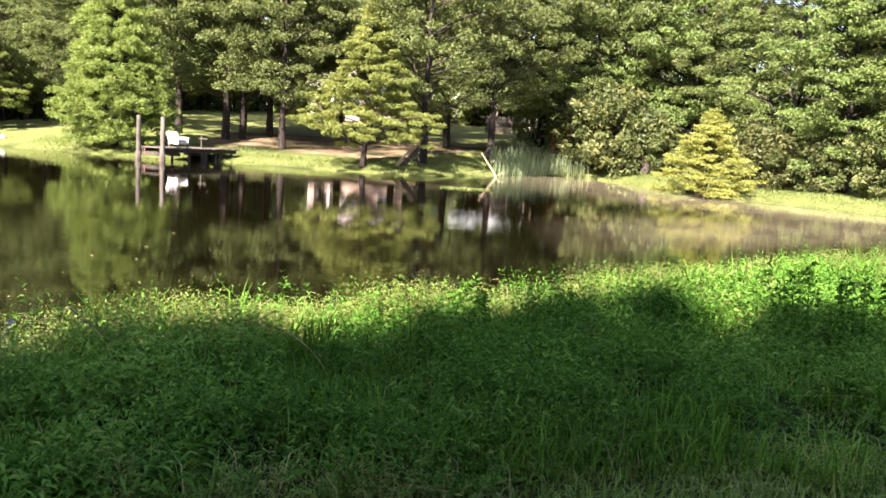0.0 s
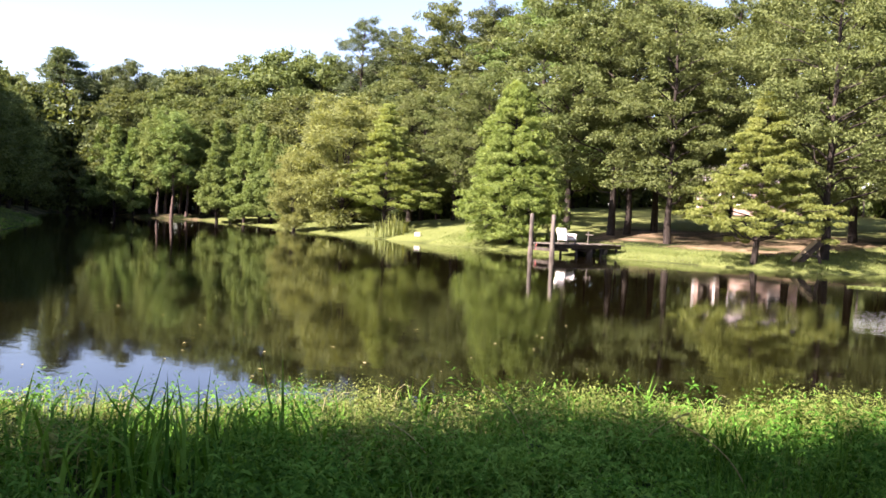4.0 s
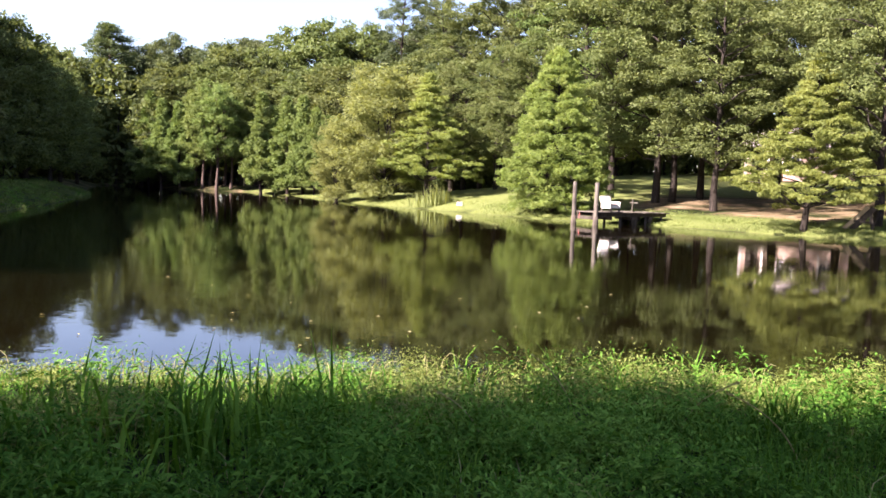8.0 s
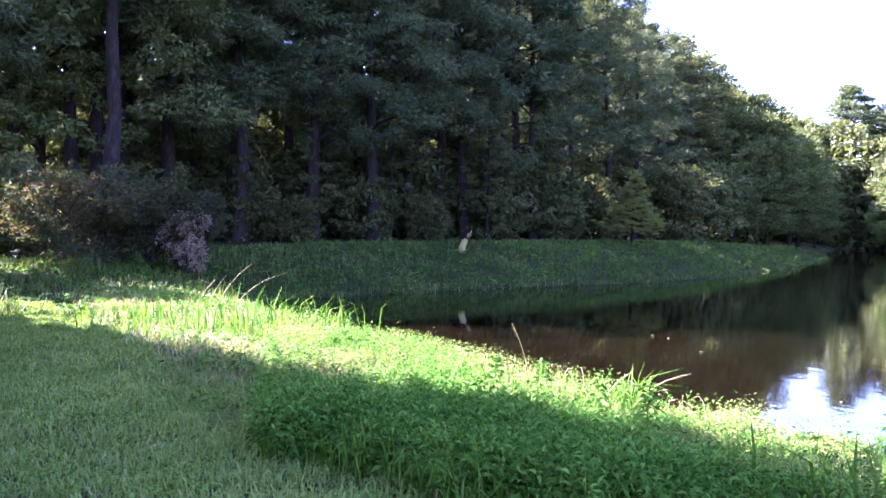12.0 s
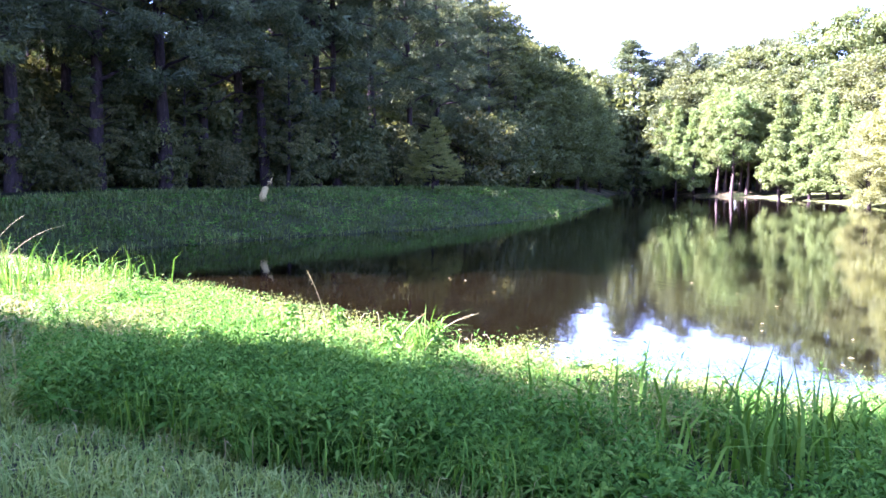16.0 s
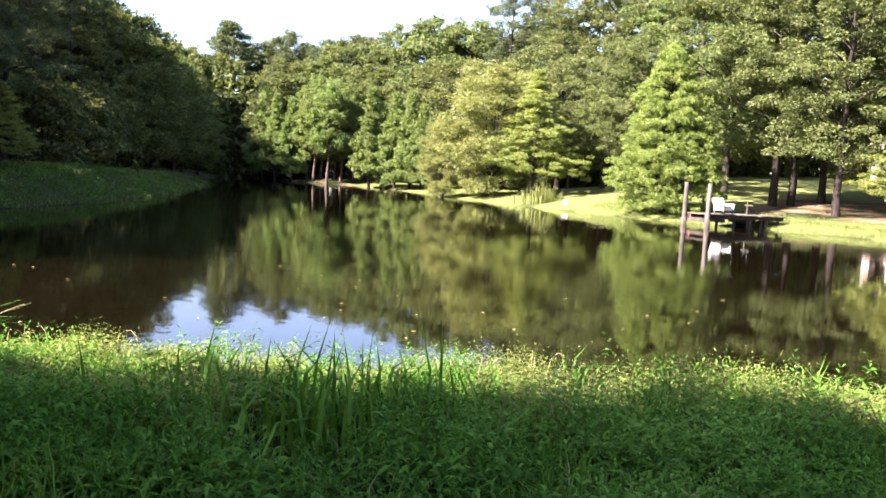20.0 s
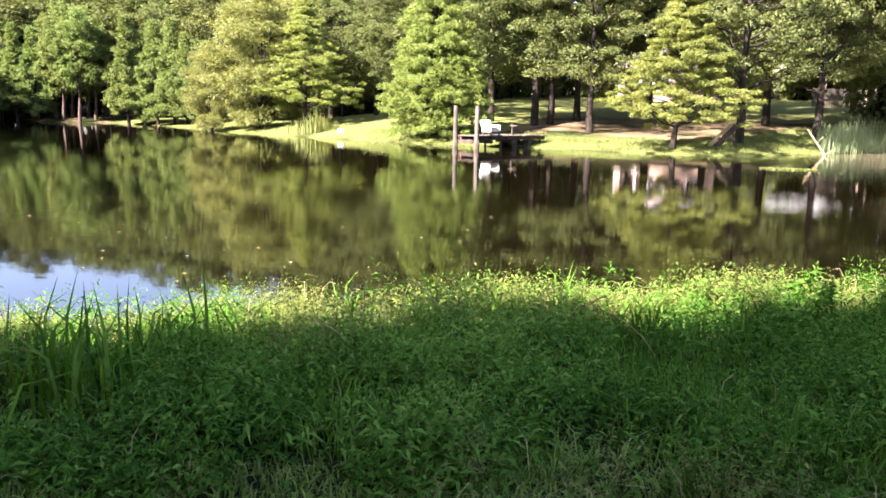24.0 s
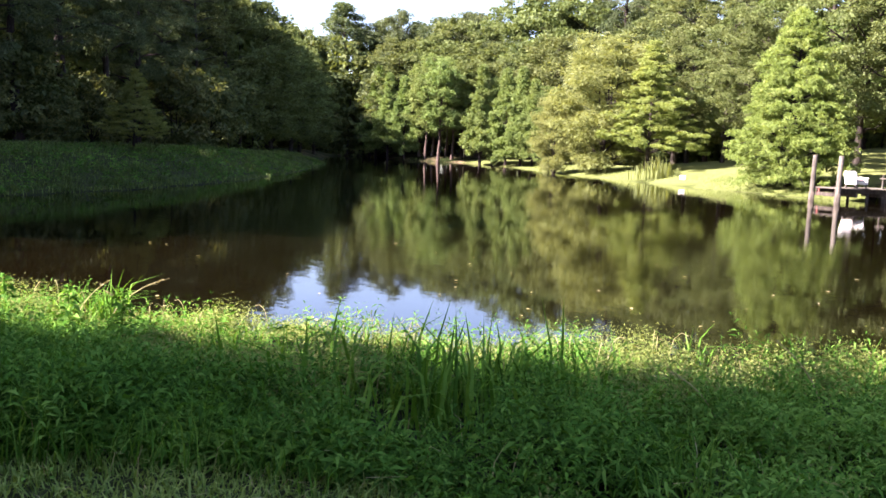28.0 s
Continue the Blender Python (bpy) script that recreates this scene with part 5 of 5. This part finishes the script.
def gable(w, d, h, over=0.5):
    """A gabled roof slab, w along x, ridge along x."""
    bm = bmesh.new()
    a, t = d / 2 + over, 0.14
    prof = [(-a, 0), (0, h), (a, 0), (a, -t), (0, h - t), (-a, -t)]
    ends = [[bm.verts.new((x, y, z)) for y, z in prof] for x in (-w / 2 - over, w / 2 + over)]
    n = len(prof)
    for i in range(n):
        bm.faces.new((ends[0][i], ends[0][(i + 1) % n], ends[1][(i + 1) % n], ends[1][i]))
    for e in ends:
        bm.faces.new((e[0], e[1], e[4], e[5])), bm.faces.new((e[1], e[2], e[3], e[4]))
    return bm


def gable_end(d, h, x):
    bm = bmesh.new()
    vs = [[bm.verts.new((x + t, y, z)) for y, z in ((-d / 2, 0), (d / 2, 0), (0, h))] for t in (-0.1, 0.1)]
    bm.faces.new(vs[0]), bm.faces.new(vs[1][::-1])
    for i in range(3):
        bm.faces.new((vs[0][i], vs[0][(i + 1) % 3], vs[1][(i + 1) % 3], vs[1][i]))
    return bm


def build_window(house, x, y, z, w, h):
    win = part("window", boxed((w + 0.2, 0.10, h + 0.2), (x, y, z)), M_WHITE, house)
    for px in (-w / 4, w / 4):
        part("pane", boxed((w / 2 - 0.05, 0.03, h - 0.06), (x + px, y - 0.055, z)), M_GLASS, win)
    part("sill", boxed((w + 0.34, 0.16, 0.07), (x, y - 0.07, z - h / 2 - 0.14), bevel=0.01), M_WHITE, win)


def build_house():
    """A low brick house behind the oaks, with a small porch on white posts and a pale-roofed carport beside it."""
    x, y, z = place(6.2, 82)
    house = thing("house", "low rosy brick house with a white-posted entrance behind the oaks", "house", pose(x, y, z - 0.15, 0, 0, 7))
    part("wall", boxed((9, 0.25, 2.9), (0, -3.6, 1.45)), M_BRICK, house)
    part("wall", boxed((9, 0.25, 2.9), (0, 3.6, 1.45)), M_BRICK, house)
    for s in (-1, 1):
        part("wall", boxed((0.25, 6.95, 2.9), (s * 4.375, 0, 1.45)), M_BRICK, house)
        part("gable_wall", gable_end(7.2, 1.9, s * 4.37), M_BRICK, house).location = (0, 0, 2.9)
    part("roof", gable(9, 7.6, 2.2, 0.35), M_SHINGLE, house).location = (0, 0, 2.98)
    for px in (-4.3, -2.5):
        part("porch_post", boxed((0.22, 0.22, 2.5), (px, -5.3, 1.40), bevel=0.02), M_WHITE, house)
    part("porch_beam", boxed((2.3, 1.9, 0.16), (-3.4, -4.65, 2.73), bevel=0.01), M_SHINGLE, house)
    part("porch_floor", boxed((2.5, 2.0, 0.2), (-3.4, -4.72, 0.1), bevel=0.02), M_GREY_WOOD, house)
    door = part("door", boxed((1.0, 0.08, 2.1), (-3.4, -3.78, 1.2), bevel=0.01), M_DARK_WOOD, house)
    part("door_handle", boxed((0.05, 0.08, 0.12), (-3.02, -3.86, 1.15), bevel=0.01), M_DARK_WOOD, door)
    for px in (-0.6, 2.8):
        build_window(house, px, -3.76, 1.6, 1.3, 1.2)
    part("chimney", boxed((0.8, 0.6, 1.6), (-2.0, 0.8, 5.2), bevel=0.02), M_BRICK, house)

    x, y, z = place(-3.6, 84)
    port = thing("carport", "open carport with a pale metal roof beside the house", "carport", pose(x, y, z, 0, 0, -4))
    part("roof", boxed((8.5, 6, 0.12), (0, 0, 3.0), (9, 0, 0), bevel=0.02), M_ROOF, port)
    for px in (-4, 0, 4):
        for py in (-2.7, 2.7):
            part("post", boxed((0.14, 0.14, 3.2 if py > 0 else 2.5), (px, py, 1.6 if py > 0 else 1.25)), M_GREY_WOOD, port)
    part("back_wall", boxed((8.2, 0.12, 2.3), (0, 2.85, 1.15)), M_DARK_WOOD, port)
    x, y, z = place(-5.2, 76)
    fence = thing("fence", "brown board fence at the far side of the lawn", "fence", pose(x, y, z - 0.05, 0, 0, -4))
    for k in range(34):
        part("board", boxed((0.15, 0.025, 1.55 + 0.03 * math.sin(k * 2.1)), (-3.0 + k * 0.18, 0, 0.8), bevel=0.004), M_BRICK if k % 9 == 4 else M_GREY_WOOD, fence)
    for pz in (0.4, 1.2):
        part("rail", boxed((6.2, 0.06, 0.09), (0, 0.05, pz)), M_GREY_WOOD, fence)
    for px in (-3, -1, 1, 3):
        part("post", boxed((0.1, 0.1, 1.7), (px, 0.12, 0.82)), M_GREY_WOOD, fence)


build_house()


def build_lean_to():
    x, y, z = place(43.2, 93)
    shed = thing("lean_to", "small open lean-to with a pale sloping roof among the pines", "shed", pose(x, y, z - 0.05, 0, 0, 43))
    for px in (-1.3, 1.3):
        for py, h in ((-0.9, 1.75), (0.9, 2.0)):
            part("post", boxed((0.12, 0.12, h), (px, py, h / 2), bevel=0.01), M_PALE_WOOD, shed)
    part("roof", boxed((3.2, 2.5, 0.09), (0, 0, 1.98), (7, -5, 0), bevel=0.01), M_ROOF, shed)
    part("back_wall", boxed((2.6, 0.06, 1.6), (0, 0.95, 0.85)), M_DARK_WOOD, shed)
    part("bench", boxed((2.0, 0.4, 0.45), (0, 0.6, 0.25), bevel=0.02), M_DARK_WOOD, shed)


build_lean_to()


def build_frame():
    """Dark boards propped against an oak by the water."""
    x, y, z = place(2.35, 45.2)
    prop = thing("propped_boards", "dark boards propped up beside an oak near the water", "boards", pose(x, y, z, 0, 0, 8))
    part("board", boxed((0.20, 0.06, 1.55), (-0.25, 0, 0.62), (0, 42, 0), bevel=0.01), M_PALE_WOOD, prop, "bleached leaning board")
    part("board", boxed((0.24, 0.5, 1.45), (0.05, 0.2, 0.56), (0, 40, 0), bevel=0.01), M_DARK_WOOD, prop)
    part("board", boxed((0.16, 0.08, 1.15), (0.42, 0.1, 0.55), (0, -12, 0), bevel=0.01), M_DARK_WOOD, prop)
    part("crosspiece", boxed((0.85, 0.07, 0.10), (0.05, -0.05, 0.42), (0, 4, 0), bevel=0.01), M_DARK_WOOD, prop)


build_frame()


def build_driftwood():
    x, y, _ = place(-3.6, 47.5)
    tube_thing = thing("fallen_branch", "bare bleached branch leaning out of the shallow water", "branch", pose(x, y, 0.0))
    tube_part("limb", [(0.35, 0, -0.4), (0.1, 0, 0.15), (-0.25, 0.1, 0.65), (-0.75, 0.1, 1.35)], (0.055, 0.05, 0.04, 0.02), M_PALE_WOOD, tube_thing)
    tube_part("twig", [(-0.2, 0.1, 0.6), (-0.1, 0.05, 0.85), (0.05, 0.0, 1.0)], (0.025, 0.018, 0.01), M_PALE_WOOD, tube_thing)
    tube_part("twig", [(0.15, 0, 0.05), (0.4, -0.05, 0.22), (0.7, -0.1, 0.28)], (0.03, 0.022, 0.012), M_PALE_WOOD, tube_thing)


build_driftwood()


def build_board_screen():
    """Upright orange-stained boards at the edge of the woods."""
    x, y, z = place(-8.1, 63)
    screen = thing("board_screen", "short screen of rusty orange upright boards by the woods", "screen", pose(x, y, z - 0.05, 0, 0, -8))
    for k in range(6):
        part("board", boxed((0.17, 0.03, 1.45 + 0.16 * math.sin(k * 2.3)), (-0.5 + k * 0.2, 0, 0.74), (0, 3 * math.sin(k * 1.7), 0), bevel=0.005), M_RUSTY_WOOD, screen)
    for pz in (0.35, 1.1):
        part("rail", boxed((1.2, 0.05, 0.08), (0, 0.045, pz), bevel=0.005), M_DARK_WOOD, screen)


build_board_screen()


def build_floating_weed():
    rng = np.random.default_rng(83)
    n = 1500
    u = rng.uniform(-1, 1, n)
    at = np.column_stack([1.0 + 1.05 * u, 34.5 + 0.12 * u + rng.normal(size=n) * 0.2 * np.sqrt(1 - u * u), np.full(n, 0.0)])
    V, q, t = blades(rng, at, rng.uniform(0.03, 0.10, n), 0.03, 1.6)
    stuff("floating_weed", "low bar of pale green weed floating on the pond", "weeds", V, [q, t], M_SHORE)


build_floating_weed()


# stands in for a leafy tuft in the sun, tinted sun-yellow
def build_stump():
    x, y, z = place(78.3, 30.5)
    stump = thing("stump", "broken leaning stump in sunlit yellow, for a bright tuft on the shaded bank", "stump", pose(x, y, z, 0, 0, 80) @ Matrix.Diagonal((0.9, 0.9, 0.72, 1)))
    tube_part("bole", [(0, 0, -0.15), (0.02, 0, 0.2), (0.14, 0.02, 0.55), (0.30, 0.03, 0.85), (0.34, 0.03, 0.90)], (0.20, 0.15, 0.13, 0.11, 0.05), M_SUNLIT_WOOD, stump)
    tube_part("splinter", [(0.28, 0, 0.7), (0.36, 0.02, 0.95), (0.40, 0.02, 1.08)], (0.06, 0.04, 0.012), M_SUNLIT_WOOD, stump)
    tube_part("root", [(0.0, 0, 0.12), (-0.25, 0.1, 0.05), (-0.45, 0.15, -0.06)], (0.08, 0.06, 0.03), M_SUNLIT_WOOD, stump)


build_stump()


# a guessed trailer, added where only a dark gap lies under the shrubs
def build_guessed_trailer():
    x, y, z = place(-13.6, 54.5)
    low = thing("trailer", "guessed dark trailer added in a dark gap under the shrubs", "trailer", pose(x, y, z, 0, 0, -14))
    part("bed", boxed((2.6, 1.4, 0.18), (0, 0, 0.62), bevel=0.02), M_DARK_WOOD, low)
    part("side_board", boxed((2.6, 0.05, 0.45), (0, -0.68, 0.92), bevel=0.01), M_DARK_WOOD, low)
    part("side_board", boxed((2.6, 0.05, 0.45), (0, 0.68, 0.92), bevel=0.01), M_DARK_WOOD, low)
    part("tailboard", boxed((0.05, 1.3, 0.5), (1.28, 0, 0.95), bevel=0.01), M_GREY_WOOD, low)
    for px in (-0.45, 0.45):
        wheel = part("wheel", bmesh.new(), M_DARK_WOOD, low)
        bm = bmesh.new()
        bmesh.ops.create_cone(bm, cap_ends=True, segments=20, radius1=0.32, radius2=0.32, depth=0.2, matrix=pose(px, -0.8, 0.33, 90, 0, 0))
        bm.to_mesh(wheel.data), bm.free()
        hub = bmesh.new()
        bmesh.ops.create_cone(hub, cap_ends=True, segments=12, radius1=0.14, radius2=0.10, depth=0.24, matrix=pose(px, -0.82, 0.33, 90, 0, 0))
        part("hub", hub, M_GREY_WOOD, wheel)
    part("drawbar", boxed((1.0, 0.08, 0.08), (-1.75, 0, 0.5), bevel=0.01), M_DARK_WOOD, low)


build_guessed_trailer()


# ---- single plants near the camera ----
def grass_clump(az, dist, count, tall, seed, spread=0.12, mat=None, wide=0.022, lean=0.5, label="clump of tall dark upright grass blades on the near bank"):
    rng = np.random.default_rng(seed)
    x, y, z = place(az, dist)
    at = np.column_stack([rng.normal(size=(count, 2)) * spread, np.zeros(count) - 0.02])
    V, q, t = blades(rng, at, tall * rng.uniform(0.55, 1.1, count), wide, lean)
    ob = new("tall_grass_clump", np_mesh("tall_grass_clump", V, [q, t], mat or M_GRASS))
    ob.location = (x, y, z)
    return tagged(ob, label, "grass", "tall grass clumps", "stuff")


for k, (az, dist, n, tall) in enumerate([(37.0, 5.6, 22, .66), (39.6, 5.5, 30, .70), (41.2, 5.7, 24, .72), (43.4, 5.5, 26, .68), (45.2, 5.6, 34, .76), (46.8, 5.4, 24, .62), (48.6, 5.7, 14, .62), (50.6, 5.7, 12, .66),
                                         (52.4, 5.8, 10, .62), (54.4, 5.9, 9, .78), (56.0, 5.9, 9, .66), (58.2, 6.2, 9, .62), (34.4, 5.5, 14, .55), (30.6, 5.6, 9, .55), (26.0, 5.7, 8, .6), (60.5, 6.3, 7, .6)]):
    grass_clump(az, dist * 0.88, int(n * 0.8), tall * 1.0, 100 + k, spread=0.2 if k < 6 else 0.26, wide=0.022, lean=0.75)
for k, (az, dist, n, tall) in enumerate([(88.5, 12.6, 40, .75), (90.6, 12.2, 46, .8), (92.6, 12.0, 46, .7), (94.4, 12.4, 40, .85), (96.4, 12.6, 40, .75), (98.6, 12.8, 34, .65), (101, 13.4, 30, .6)]):
    grass_clump(az, dist, n, tall, 140 + k, spread=0.42, mat=M_GRASS, wide=0.022, lean=0.8, label="clump of tall sunlit grass at the head of the cove")
for k, (az, dist, n, tall) in enumerate([(30.4, 57, 60, 1.9), (31.4, 57, 50, 1.3), (29.9, 58, 40, 1.1)]):
    grass_clump(az, dist, n, tall, 150 + k, spread=0.35, mat=M_WILLOW, wide=0.06, lean=0.3, label="tall pale weeds at the edge of the lawn")
for k, (az, dist, n, tall) in enumerate([(-12.6, 11.6, 30, .5), (-14.2, 11.4, 34, .6), (-15.8, 11.6, 40, .62), (-17.2, 11.8, 36, .55), (-11.0, 10.6, 14, .6)]):
    grass_clump(az, dist, n, tall, 160 + k, spread=0.28, mat=M_LIT_FRINGE, wide=0.025, lean=0.6, label="clump of sunlit grass at the near water's edge")


def seed_stalk(az, dist, tall, lean, seed, pink=False):
    """One arching grass stalk with a feathery seed head."""
    rng = np.random.default_rng(seed)
    x, y, z = place(az, dist)
    stalk = thing("seed_stalk", "arching dry grass stalk with a pinkish seed head" if pink else "arching dry grass stalk with a pale seed head", "grass stalk", pose(x, y, z, 0, 0, az), "seed stalks")
    k = np.linspace(0, 1, 9)
    pts = np.stack([-lean * tall * k ** 1.6, 0.03 * np.sin(k * 5), tall * k - 0.35 * abs(lean) * tall * k ** 3], 1)
    tube_part("stem", pts, 0.006 - 0.003 * k, M_STRAW, stalk, sides=5)
    n = 34
    t = rng.uniform(0.78, 1.0, n)
    at = np.stack([np.interp(t, k, pts[:, a]) for a in range(3)], 1)
    V, q = leaf_quads(rng, at, rng.normal(size=(n, 3)) * 0.25 + unit(pts[-1] - pts[-3]), 0.030, 0.007, 0.1)
    head = new("seed_head", np_mesh("seed_head", V, [q], M_RUST if pink else M_STRAW))
    head.parent = stalk


for k, (az, dist, tall, lean, pink) in enumerate([(95.4, 12.6, 1.25, -0.5, True), (94.6, 12.4, 1.2, -0.75, True), (95.9, 12.7, 0.95, -0.35, True), (96.8, 12.5, 0.9, -0.4, False), (67.2, 7.0, 0.62, -0.75, False), (69.0, 7.2, 0.5, -0.5, False),
                                                 (73.5, 8.2, 0.75, 0.25, False), (64.8, 6.8, 0.5, 0.5, False), (20.4, 5.6, 0.6, 0.5, False), (6.5, 5.2, 0.6, 0.7, False), (14.0, 5.6, 0.55, -0.6, False), (26.5, 5.0, 0.5, 0.6, False)]):
    seed_stalk(az, dist, tall, lean, 200 + k, pink)


def broad_weed(az, dist, tall, seed, leaf=0.075, n=34):
    """A branching leafy weed on an upright stem."""
    rng = np.random.default_rng(seed)
    x, y, z = place(az, dist)
    weed = thing("leafy_weed", "upright dark-leaved weed on the near bank", "weed", pose(x, y, z), "leafy weeds")
    k = np.linspace(0, 1, 6)
    side = rng.normal(size=2) * 0.08
    pts = np.stack([side[0] * k * tall, side[1] * k * tall, tall * k], 1)
    tube_part("stem", pts, 0.009 - 0.006 * k, M_GRASS, weed, sides=5)
    t = np.linspace(0.15, 1.0, n)
    at = np.stack([np.interp(t, k, pts[:, a]) for a in range(3)], 1)
    ang = np.arange(n) * 2.4 + rng.uniform(0, 6)
    out = np.stack([np.cos(ang), np.sin(ang), np.full(n, 0.35)], 1)
    arm = at + out * (0.16 * tall * (1.1 - t))[:, None]
    P = np.concatenate([at, arm, arm])
    D = np.concatenate([out, out + rng.normal(size=(n, 3)) * 0.5, out + rng.normal(size=(n, 3)) * 0.7])
    V, q = leaf_quads(rng, P, D, leaf * rng.uniform(0.6, 1.2, 3 * n), leaf * 0.4, 0.35)
    crown = new("leaves", np_mesh("leaves", V, [q], M_WEED))
    crown.parent = weed


for k, (az, dist, tall) in enumerate([(-19.8, 7.9, .62), (-21.0, 7.7, .75), (-22.4, 7.6, .60), (-23.4, 7.5, .72), (-24.4, 7.6, .78), (-25.4, 7.5, .66), (-26.4, 7.4, .74), (-27.4, 7.5, .70), (-28.4, 7.4, .82), (-29.4, 7.5, .74), (-30.6, 7.5, .8),
                                      (-2.0, 6.5, .52), (-2.9, 6.4, .46), (-1.4, 6.6, .4), (-3.4, 6.6, .4), (66.0, 6.4, .5), (69.0, 6.6, .46), (72.6, 7.2, .46), (76.0, 7.9, .42)]):
    broad_weed(az, dist, tall, 300 + k)


def build_floating_leaves():
    rng = np.random.default_rng(71)
    n = 46
    az, d = np.radians(rng.uniform(8, 66, n)), rng.uniform(9.0, 17, n)
    at = np.column_stack([-d * np.sin(az), d * np.cos(az), np.full(n, 0.012)])
    flat = rng.normal(size=(n, 3)) * np.array([1, 1, 0.02])
    a = unit(flat)
    b = np.stack([-a[:, 1], a[:, 0], np.zeros(n)], 1)
    size = rng.uniform(0.02, 0.05, n)[:, None]
    V = np.stack([at, at + (a + b * 0.5) * size + [0, 0, 0.01], at + a * 2 * size, at + (a - b * 0.5) * size + [0, 0, 0.006]], 1).reshape(-1, 3)
    stuff("floating_leaves", "small pale fallen leaves floating on the water", "leaves", V, [np.arange(4 * n).reshape(n, 4)], M_STRAW)


build_floating_leaves()
